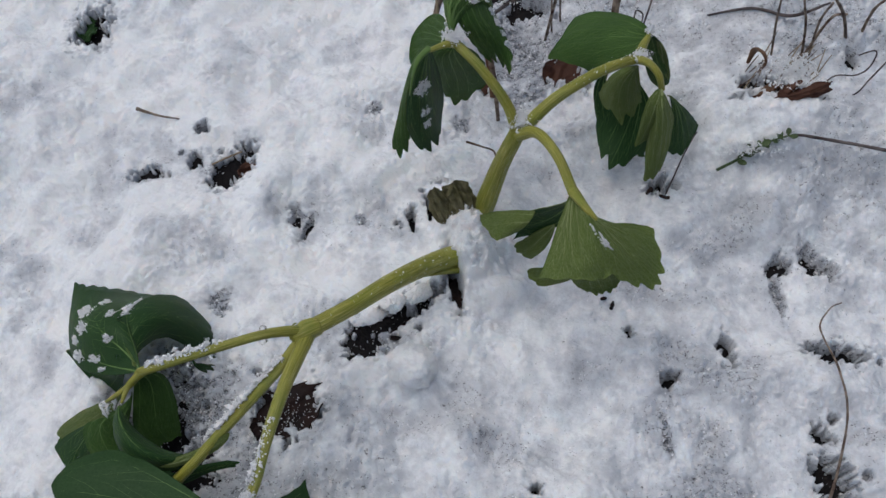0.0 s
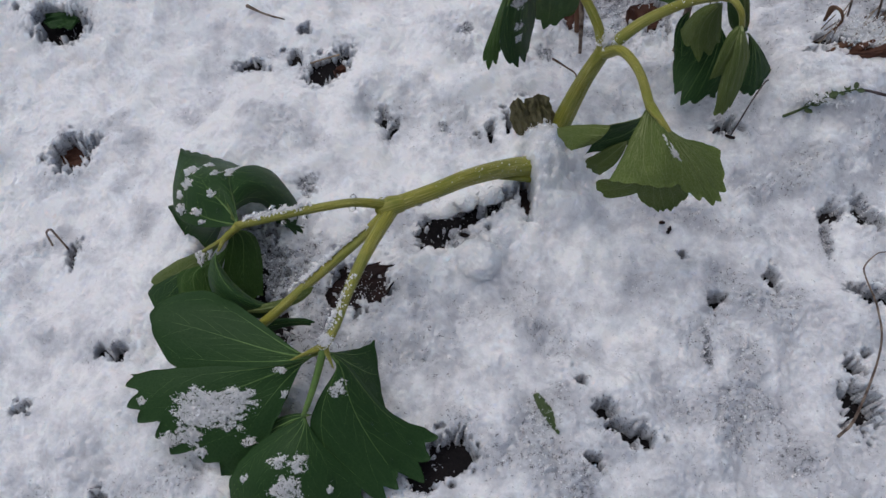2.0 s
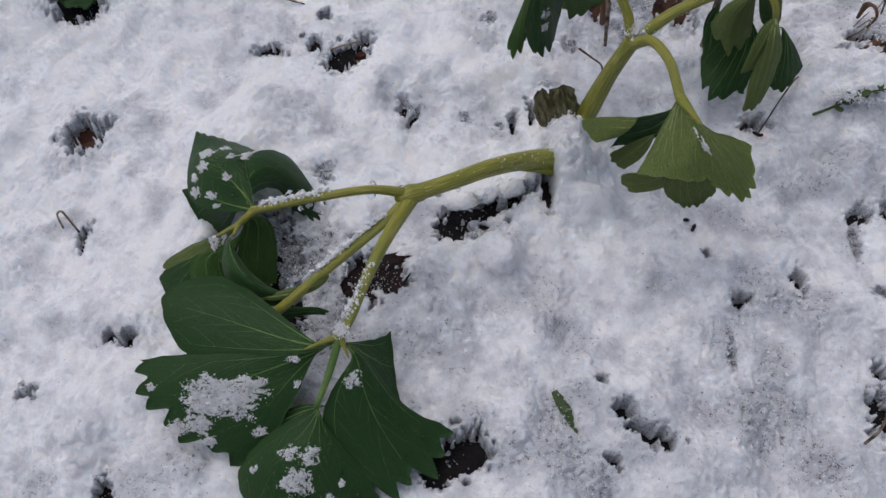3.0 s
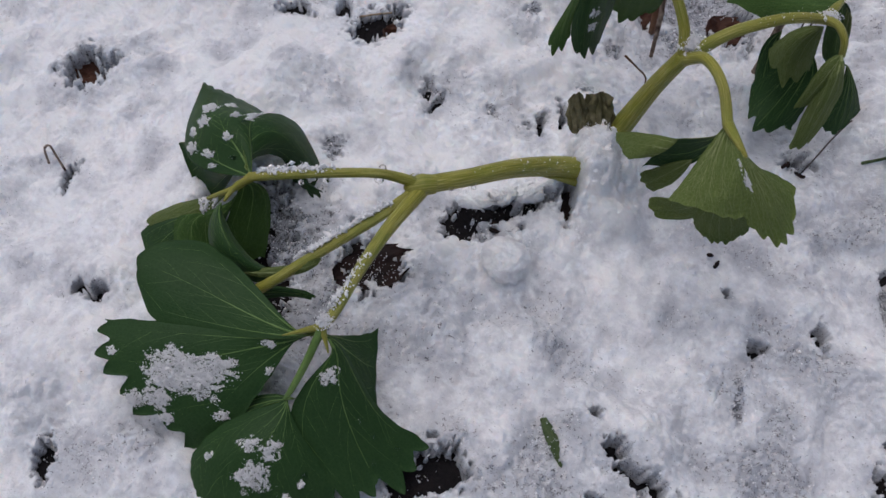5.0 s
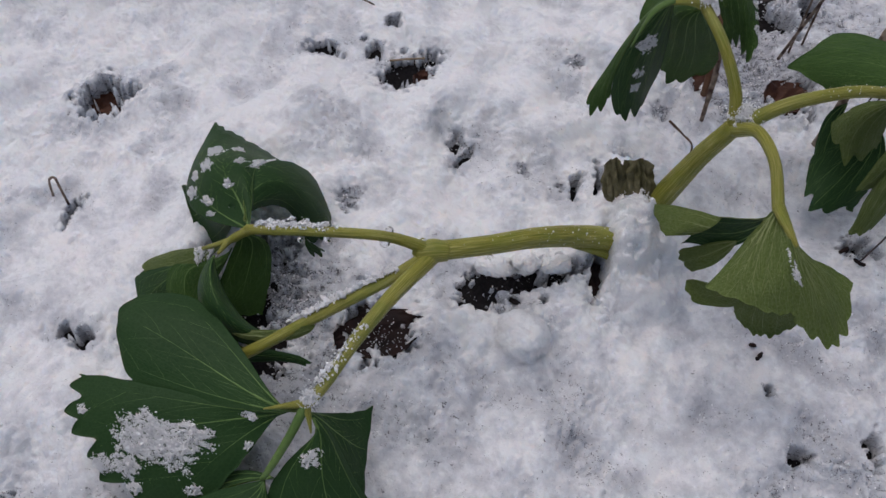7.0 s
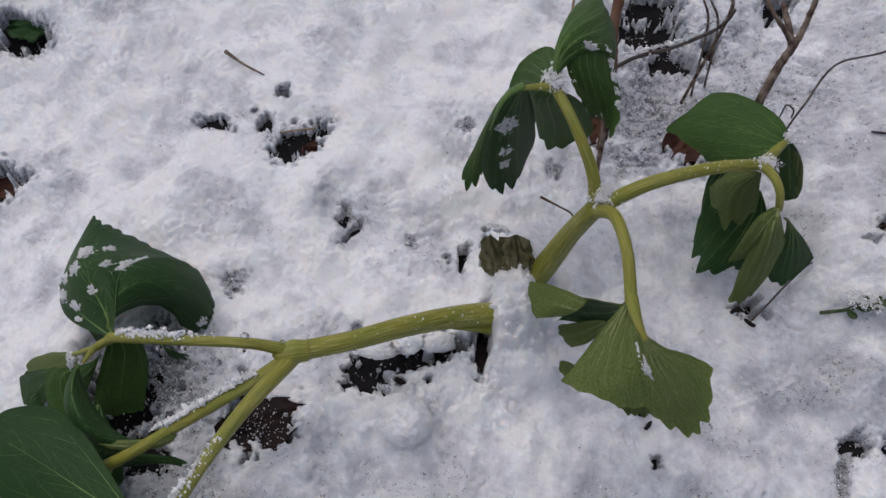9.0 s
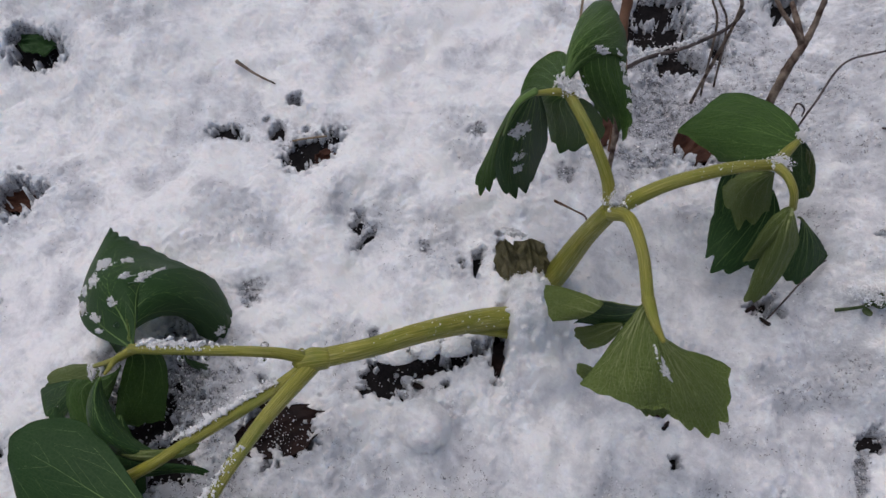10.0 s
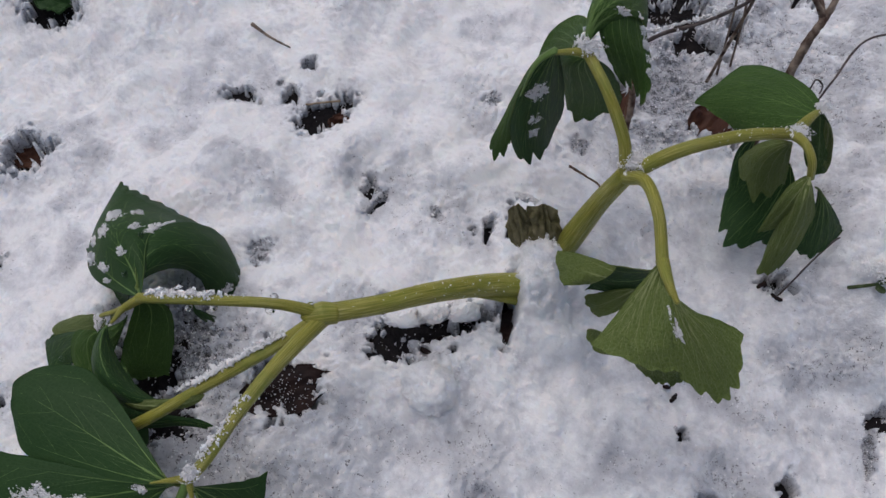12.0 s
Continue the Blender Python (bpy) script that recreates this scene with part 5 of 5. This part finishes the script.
part("leaflet", plain_blade("leaflet", (((-0.0985, 0.1365, 0.0655),), ((-0.0985, 0.1350, 0.0615), (-0.0975, 0.1352, 0.0615), (-0.0965, 0.1356, 0.0620)), ((-0.0975, 0.1352, 0.0560), (-0.0950, 0.1360, 0.0560), (-0.0930, 0.1372, 0.0570)), ((-0.0962, 0.1360, 0.0515), (-0.0940, 0.1366, 0.0515), (-0.0915, 0.1378, 0.0520))), LEAF, 0.0002, 3, 2, 0.35), stalk_a, "tiny dark green side leaf")
solo("withered_leaf", plain_blade("withered_leaf", (((-0.0008, 0.2198, 0.0300), (0.0027, 0.2194, 0.0310), (0.0055, 0.2220, 0.0300)), ((-0.0030, 0.2220, 0.0360), (0.0006, 0.2223, 0.0390), (0.0038, 0.2239, 0.0360)), ((-0.0056, 0.2250, 0.0410), (-0.0018, 0.2250, 0.0455), (0.0018, 0.2272, 0.0410)), ((-0.0066, 0.2263, 0.0460), (-0.0039, 0.2272, 0.0510), (-0.0004, 0.2280, 0.0470))), DEADGREEN, 0.0008, 8, 2, 0.05, 30, 60, 0.0005, 3, 0.0018), "withered olive-brown leaf crumpled beside the stalk", "leaf", "withered leaves")
solo("withered_leaf", plain_blade("withered_leaf", (((0.0041, 0.2216, 0.0300), (0.0109, 0.2213, 0.0330), (0.0164, 0.2272, 0.0300)), ((0.0031, 0.2248, 0.0360), (0.0090, 0.2248, 0.0410), (0.0157, 0.2288, 0.0360)), ((0.0016, 0.2277, 0.0420), (0.0070, 0.2274, 0.0470), (0.0135, 0.2309, 0.0410)), ((0.0017, 0.2294, 0.0460), (0.0052, 0.2306, 0.0510), (0.0097, 0.2329, 0.0470))), DEADGREEN, 0.0010, 18, 2, 0.07, 30, 60, 0.0005, 5, 0.0022), "withered grey-brown leaf crumpled beside the stalk", "leaf", "withered leaves")


def fallen(x, y, a, b, turn, mat, seed, label, lift=0.002, curl=0.004, name="fallen_leaf"):
    """A dead leaf lying in a gap of the snow."""
    c, s = math.cos(radians(turn)), math.sin(radians(turn))
    soil = float(cover(np.array([x]), np.array([y]))[0][0])
    r3 = np.random.default_rng(seed)
    rows = []
    for f in (-1, -0.33, 0.33, 1):
        w = b * (0.35 if abs(f) == 1 else 1.0)
        rows.append(tuple((x + a * f * c - w * g * s, y + a * f * s + w * g * c, soil + lift + curl * (abs(g) * 0.6 + 0.5 * f * f) + r3.normal(0, 0.0012)) for g in (-1, 0, 1)))
    return solo(name, plain_blade(name, tuple(rows), mat, 0.0012, seed, 5, 0.16), label, "leaf", "fallen leaves")


fallen(-0.067, 0.133, 0.019, 0.010, 35, DARKLEAF, 81, "dark brown rotting leaf in a gap of the snow", 0.007, 0.006)
snow_heap("snow_clump", (-0.066, 0.131, 0.0130), (0.012, 0.0090, 0.0030), 160, 96, 0.00022, "snow dusted over a rotting brown leaf")
fallen(-0.078, 0.137, 0.010, 0.008, 80, DARKLEAF, 82, "dark brown rotting leaf in a gap of the snow", 0.006, 0.005)
fallen(0.069, 0.334, 0.014, 0.011, 50, BROWN, 83, "reddish brown dead leaf in a gap of the snow", 0.005)
fallen(0.021, 0.327, 0.011, 0.008, 70, BROWN, 84, "reddish brown dead leaf in a gap of the snow", 0.004)
fallen(-0.248, 0.209, 0.011, 0.007, 10, BROWN, 85, "reddish brown dead leaf in a gap of the snow", 0.004)
fallen(-0.101, 0.264, 0.006, 0.004, 60, BROWN, 86, "reddish brown dead leaf in a gap of the snow", 0.003)
fallen(-0.012, 0.176, 0.013, 0.005, 20, DARKLEAF, 87, "dark rotting leaf in a gap of the snow", 0.004)
fallen(0.006, 0.190, 0.005, 0.010, -8, DARKLEAF, 88, "dark rotting leaf in a gap of the snow", 0.004)
fallen(-0.271, 0.285, 0.010, 0.006, 5, LEAF, 89, "half-buried dark green leaf in a gap of the snow", 0.003)
fallen(-0.205, 0.365, 0.006, 0.009, 20, LEAF, 90, "half-buried dark green leaf in a gap of the snow", 0.003)
solo("fallen_leaf", plain_blade("fallen_leaf", (((0.1536, 0.2822, 0.0420), (0.1532, 0.2818, 0.0445), (0.1548, 0.2840, 0.0440)), ((0.1661, 0.2798, 0.0450), (0.1661, 0.2800, 0.0490), (0.1680, 0.2845, 0.0480)), ((0.1792, 0.2783, 0.0490), (0.1772, 0.2790, 0.0540), (0.1791, 0.2835, 0.0530)), ((0.1898, 0.2827, 0.0550), (0.1889, 0.2824, 0.0580), (0.1894, 0.2848, 0.0580))), BROWN, 0.0012, 91, 2, 0.06), "curled brown dry leaf dusted with snow", "leaf", "fallen leaves")
snow_heap("snow_clump", (0.176, 0.2865, 0.0535), (0.012, 0.0030, 0.0015), 420, 93, 0.0005, "snow dusted over a brown dry leaf")
snow_heap("snow_clump", (0.174, 0.296, 0.0520), (0.012, 0.0075, 0.0030), 800, 94, 0.00036, "crumbly snow caught among dry straw")
solo("curled_leaf", tube("curled_leaf", [(0.1560, 0.3065, 0.0440), (0.1566, 0.3064, 0.0540), (0.1585, 0.3014, 0.0580), (0.1609, 0.2987, 0.0540), (0.1595, 0.2992, 0.0460)], [0.0008, 0.0018, 0.0021, 0.0018, 0.0009], TAN, 12, 30, 0, 0, 0.05, 0.4), "small curled tan dry leaf standing in snow", "leaf", "fallen leaves")
solo("grass_blade", plain_blade("grass_blade", (tuple((0.0202 + k * 0.0010, 0.0888 + k * 0.0005, ground_z(0.0202, 0.0888) + 0.0012 + 0.0012 * (k == 0)) for k in (-1, 0, 1)), tuple((0.0234 + k * 0.0020, 0.0835 + k * 0.0010, ground_z(0.0234, 0.0835) + 0.0018 + 0.0012 * (k == 0)) for k in (-1, 0, 1)), tuple((0.0278 + k * 0.0019, 0.0778 + k * 0.0009, ground_z(0.0278, 0.0778) + 0.0014 + 0.0012 * (k == 0)) for k in (-1, 0, 1)), tuple((0.0323 + k * 0.0005, 0.0708 + k * 0.0002, ground_z(0.0323, 0.0708) + 0.0002 + 0.0012 * (k == 0)) for k in (-1, 0, 1))), GRASS, 0.0003, 92, 1, 0.05), "short green leaf blade half sunk in snow", "leaf")
snow_heap("snow_clump", (0.0234, 0.0795, ground_z(0.0234, 0.0835) + 0.002), (0.0050, 0.0080, 0.0012), 160, 97, 0.00025, "crumbs of snow on a short green leaf blade")


# ---- twigs, dry stalks and vines ----
def stick(name, pts, radii, mat, label, category="twig", group="", sides=8, steps=30, rough=0.08, seed=5, root=True):
    pts = list(pts)
    if root:
        x, y, z = pts[0]
        pts[0] = (x, y, min(z, ground_z(x, y) + 0.0005))
    return solo(name, tube(name, pts, radii, mat, sides, steps, 0, 0, rough, 1.0, seed), label, category, group)


g = ground_z
stick("twig", [(-0.163, 0.300, g(-0.163, 0.300) + 0.0035), (-0.152, 0.2975, g(-0.152, 0.2975) + 0.003), (-0.140, 0.295, g(-0.140, 0.295) + 0.0012)], [0.0010, 0.0006, 0.0004], TWIG, "short thin brown twig lying on snow", root=False)
stick("twig", [(0.190, 0.186, g(0.190, 0.186) + 0.001), (0.1835, 0.1825, 0.016), (0.1760, 0.174, 0.018), (0.174, 0.166, 0.021), (0.1768, 0.147, 0.024), (0.1735, 0.124, 0.028), (0.1605, 0.092, 0.026), (0.156, 0.085, 0.016)], [0.0003, 0.0003, 0.0004, 0.0004, 0.0005, 0.0005, 0.0007, 0.0007], TWIG, "long thin bent brown twig over snow", steps=60)
stick("vine", [(0.161, 0.2625, 0.040), (0.171, 0.2600, 0.046), (0.182, 0.2565, 0.048), (0.215, 0.247, 0.050), (0.26, 0.236, 0.048)], [0.0006, 0.0007, 0.0008, 0.0008, 0.0008], VINE, "dark thin dry vine lying over snow", "vine", "dry stalks")
stick("dry_stalk", [(0.0835, 0.300, 0.018), (0.0845, 0.3135, 0.062), (0.0867, 0.3245, 0.083), (0.0896, 0.3324, 0.0890)], [0.0019, 0.0018, 0.0018, 0.0017], TWIG, "mottled brown forked dry stalk standing in snow", "stalk", "dry stalks", 12)
stick("dry_stalk", [(0.0896, 0.3324, 0.0885), (0.0841, 0.3337, 0.0940), (0.0764, 0.3362, 0.1000), (0.0697, 0.3416, 0.1050)], [0.0016, 0.0011, 0.0009, 0.0008], TWIG, "brown dry side branch of a forked stalk", "stalk", "dry stalks", 10, root=False)
stick("dry_stalk", [(0.0889, 0.3328, 0.0885), (0.0852, 0.3392, 0.0920), (0.0807, 0.3487, 0.0940)], [0.0016, 0.0014, 0.0010], TWIG, "brown dry side branch of a forked stalk", "stalk", "dry stalks", 10, root=False)
stick("dry_stalk", [(0.0896, 0.3324, 0.0885), (0.0909, 0.3377, 0.0940), (0.0910, 0.3416, 0.1000), (0.0915, 0.3508, 0.1100)], [0.0016, 0.0013, 0.0011, 0.0010], TWIG, "brown dry side branch of a forked stalk", "stalk", "dry stalks", 10, root=False)
stick("vine", [(0.1036, 0.3280, 0.030), (0.1048, 0.3292, 0.0500), (0.1072, 0.3350, 0.0560), (0.1120, 0.3501, 0.0590), (0.1183, 0.3599, 0.0600), (0.1336, 0.3691, 0.0620), (0.1465, 0.3834, 0.0600)], [0.0005] * 7, VINE, "thin grey dry vine curving over snow", "vine", "dry stalks", 6, 50)
stick("vine", [(0.1010, 0.3290, 0.030), (0.0985, 0.3279, 0.0540), (0.0989, 0.3271, 0.0600), (0.1029, 0.3294, 0.0550), (0.1052, 0.3348, 0.0440)], [0.0004] * 5, VINE, "thin grey looped vine tendril over snow", "vine", "dry stalks", 6)
stick("dry_stalk", [(0.0180, 0.3570, 0.012), (0.0317, 0.3539, 0.0330), (0.0452, 0.3502, 0.0490), (0.0563, 0.3505, 0.0620), (0.0626, 0.3522, 0.0700), (0.0645, 0.3518, 0.0800)], [0.0013, 0.0010, 0.0008, 0.0008, 0.0008, 0.0010], VINE, "dark dry stalk half under snow", "stalk", "dry stalks")
snow_on_stalk([(0.024, 0.356, 0.026), (0.0452, 0.3502, 0.0490), (0.0550, 0.3505, 0.0600)], 0.0016, 420, 68, (0, 0.5, 1), 0.8, "crumbly line of snow on a dry stalk")
for pts, r in (
    ([(0.0644, 0.3687, 0.030), (0.0573, 0.3581, 0.060), (0.0498, 0.3431, 0.090)], 0.0008),
    ([(0.0695, 0.3743, 0.030), (0.0617, 0.3597, 0.060), (0.0525, 0.3441, 0.090)], 0.0008),
    ([(0.0608, 0.3648, 0.040), (0.0627, 0.3477, 0.080), (0.0579, 0.3392, 0.100)], 0.0012),
    ([(0.1847, 0.3095, 0.040), (0.1766, 0.3072, 0.070), (0.1686, 0.3049, 0.090)], 0.0009),
    ([(0.2101, 0.3188, 0.040), (0.1966, 0.3127, 0.070), (0.1832, 0.3067, 0.090)], 0.0012),
    ([(0.1885, 0.3113, 0.040), (0.1837, 0.3097, 0.070), (0.1816, 0.3031, 0.090)], 0.0009),
    ([(0.1702, 0.3132, 0.040), (0.1628, 0.3097, 0.070), (0.1591, 0.3085, 0.090)], 0.0008),
    ([(0.2162, 0.3226, 0.040), (0.2115, 0.3171, 0.070), (0.2154, 0.3166, 0.080)], 0.0011),
):
    stick("dry_stalk", pts, [r * 0.75, r * 0.7, r * 0.6], TWIG, "thin grey-brown dry stalk standing in snow", "stalk", "dry stalks", 7, 16)
stick("dry_stalk", [(0.1392, 0.3507, 0.030), (0.1618, 0.3402, 0.0480), (0.1785, 0.3283, 0.0550), (0.1948, 0.3275, 0.0650)], [0.0005, 0.0008, 0.0009, 0.0006], VINE, "dark dry stalk lying over snow", "stalk", "dry stalks")
stick("dry_stalk", [(0.1849, 0.3116, 0.040), (0.1927, 0.3174, 0.0640), (0.2016, 0.3200, 0.0650)], [0.0007] * 3, TWIG, "thin grey-brown dry stalk standing in snow", "stalk", "dry stalks", 6)
stick("vine", [(0.2120, 0.3135, 0.0400), (0.2133, 0.3006, 0.0600), (0.2112, 0.2949, 0.0550), (0.2060, 0.2937, 0.0500), (0.1964, 0.2948, 0.0480), (0.1890, 0.2900, 0.044)], [0.0004] * 6, VINE, "thin grey dry vine curving over snow", "vine", "dry stalks", 6, 50)
stick("vine", [(0.2289, 0.3053, 0.0450), (0.2189, 0.2953, 0.0600), (0.2094, 0.2871, 0.0550), (0.2019, 0.2813, 0.0500), (0.1920, 0.2846, 0.0450)], [0.0004] * 5, VINE, "thin grey dry vine curving over snow", "vine", "dry stalks", 6, 50)
stick("vine", [(0.1718, 0.2682, 0.0380), (0.1780, 0.2707, 0.0450), (0.1835, 0.2754, 0.0500), (0.1921, 0.2840, 0.0480)], [0.0004] * 4, VINE, "thin grey dry vine curving over snow", "vine", "dry stalks", 6, 30)
stick("vine", [(0.1115, 0.2425, 0.018), (0.1150, 0.2485, 0.028), (0.1194, 0.2573, 0.030), (0.1250, 0.2665, 0.036), (0.130, 0.274, 0.030)], [0.0004] * 5, VINE, "thin black dry stem beside a limp leaf", "vine", "dry stalks", 6)
stick("dry_stalk", [(0.0283, 0.3139, 0.018), (0.0225, 0.3349, 0.0400), (0.0173, 0.3495, 0.0500), (0.0146, 0.3683, 0.0600)], [0.0016, 0.0022, 0.0025, 0.0025], TAN, "reddish tan dry stalk behind a curled leaf", "stalk", "dry stalks", 10)
stick("dry_stalk", [(0.0305, 0.2961, 0.018), (0.0278, 0.3050, 0.030), (0.0254, 0.3119, 0.040)], [0.0010, 0.0014, 0.0014], TWIG, "thin brown dry stalk behind a curled leaf", "stalk", "dry stalks", 8)
stick("straw", [(-0.0010, 0.3420, 0.020), (-0.0022, 0.3472, 0.0400), (-0.0038, 0.3548, 0.0500), (-0.0059, 0.3637, 0.0600)], [0.0008, 0.0008, 0.0007, 0.0006], STRAW, "pale dry straw standing in snow", "straw", "dry stalks", 6)
stick("dry_stalk", [(-0.0060, 0.3480, 0.018), (-0.0020, 0.3540, 0.0350), (0.0047, 0.3689, 0.0450), (0.0090, 0.3797, 0.0500)], [0.0012, 0.0018, 0.0020, 0.0020], TWIG, "brown dry stalk standing in snow", "stalk", "dry stalks", 8)
stick("twig", [(0.0275, 0.2535, 0.0180), (0.0268, 0.2530, 0.0330), (0.0252, 0.2521, 0.0437), (0.0187, 0.2479, 0.0536), (0.0116, 0.2433, 0.0636)], [0.0004, 0.0004, 0.0004, 0.0004, 0.0006], TAN, "short brown twig stub standing out of snow")
stick("straw", [(-0.120, 0.2683, g(-0.120, 0.2683) + 0.001), (-0.112, 0.2720, 0.010), (-0.1046, 0.2749, 0.011)], [0.0005] * 3, STRAW, "pale thin straw across a gap in the snow", "straw", "", 6, root=False)
stick("vine", [(-0.2400, 0.1500, -0.016), (-0.2415, 0.1530, -0.012), (-0.2395, 0.1548, -0.0105), (-0.2360, 0.1525, -0.012), (-0.2300, 0.1480, -0.018)], [0.0006] * 5, TWIG, "small brown curled tendril in snow", "vine", "dry stalks", 6)
for pts, mat in (([(0.1649, 0.2807, 0.0470), (0.1688, 0.2830, 0.0520), (0.1759, 0.2859, 0.0550)], BROWN), ([(0.1574, 0.2859, 0.0450), (0.1627, 0.2871, 0.0480), (0.1687, 0.2887, 0.0480)], TAN), ([(0.1528, 0.2785, 0.0440), (0.1579, 0.2790, 0.0460), (0.1649, 0.2802, 0.0440)], BROWN)):
    solo("curled_leaf", tube("curled_leaf", pts, [0.0012, 0.0030, 0.0010], mat, 12, 24, 0, 0, 0.07, 0.45), "small curled brown dry leaf on snow", "leaf", "fallen leaves")
r4 = np.random.default_rng(99)
for i in range(26):
    x, y = 0.170 + r4.normal(0, 0.011), 0.301 + r4.normal(0, 0.008)
    a, l = r4.uniform(0.2, 1.3), r4.uniform(0.006, 0.014)
    stick("straw", [(x, y, g(x, y)), (x + l * 0.5 * math.cos(a), y + l * 0.5 * math.sin(a), g(x, y) + 0.004), (x + l * math.cos(a), y + l * math.sin(a), g(x, y) + r4.uniform(0.004, 0.010))], [0.0003, 0.00035, 0.0002], STRAW if i % 2 else TWIG, "bit of dry tan straw poking out of snow", "straw", "straw litter", 5, 8)
for x, y, l, a in ((0.082, 0.187, 0.0042, 70), (0.078, 0.190, 0.003, 20), (0.1055, 0.2468, 0.006, 40), (0.1109, 0.2413, 0.005, 150)):
    c, s = math.cos(radians(a)) * l / 2, math.sin(radians(a)) * l / 2
    stick("chip", [(x - c, y - s, g(x - c, y - s) + 0.0006), (x, y, g(x, y) + 0.0012), (x + c, y + s, g(x + c, y + s) + 0.0008)], [0.0008, 0.0011, 0.0006], DARKLEAF, "tiny dark chip of plant litter on snow", "litter", "litter on the snow", 6, 8, 0.15, root=False)


# ---- a sprig of small green leaves in the snow ----
sprig = base_empty("sprig", (0.140, 0.251, g(0.140, 0.251)), "sprig of small grey-green leaves half buried in snow", "plant")
spine = spline([(0.1360, 0.2510, g(0.136, 0.251)), (0.1455, 0.2525, g(0.1455, 0.2525) + 0.0025), (0.1545, 0.2565, g(0.1545, 0.2565) + 0.0035), (0.1665, 0.2580, g(0.1665, 0.258) + 0.0035)], 24)
part("stem", tube("stem", spine[::6].tolist() + [spine[-1].tolist()], [0.0008, 0.0007, 0.0006, 0.0005, 0.0004], GRASS, 6, 20), sprig)
for i in range(7, 24, 2):
    for turn in (-1, 1):
        p = spine[i]
        d = np.array((0.35 + r4.normal(0, 0.5), turn * (0.9 + r4.normal(0, 0.4)), r4.uniform(-0.2, 0.9)))
        l = r4.uniform(0.0025, 0.0062)
        q = p + d / np.linalg.norm(d) * l
        w = np.cross(d, (0, 0, 1))
        w = w / np.linalg.norm(w) * l * 0.32
        mid, m2 = p + (q - p) * 0.4, p + (q - p) * 0.75
        tup = lambda v: tuple(float(e) for e in v)
        part("leaf", plain_blade("leaf", ((tup(p),), (tup(mid - w), tup(mid - (0, 0, 0.0004)), tup(mid + w)), (tup(m2 - w), tup(m2 - (0, 0, 0.0003)), tup(m2 + w)), (tup(q - w * 0.2), tup(q), tup(q + w * 0.2))), GRASS, 0.0001, i, 1, 0.02, 6, 5, 0.0003), sprig)

snow_heap("snow_clump", (0.150, 0.2555, g(0.150, 0.2555) + 0.0035), (0.014, 0.0035, 0.0014), 700, 95, 0.0004, "snow dusted over a sprig of small leaves")
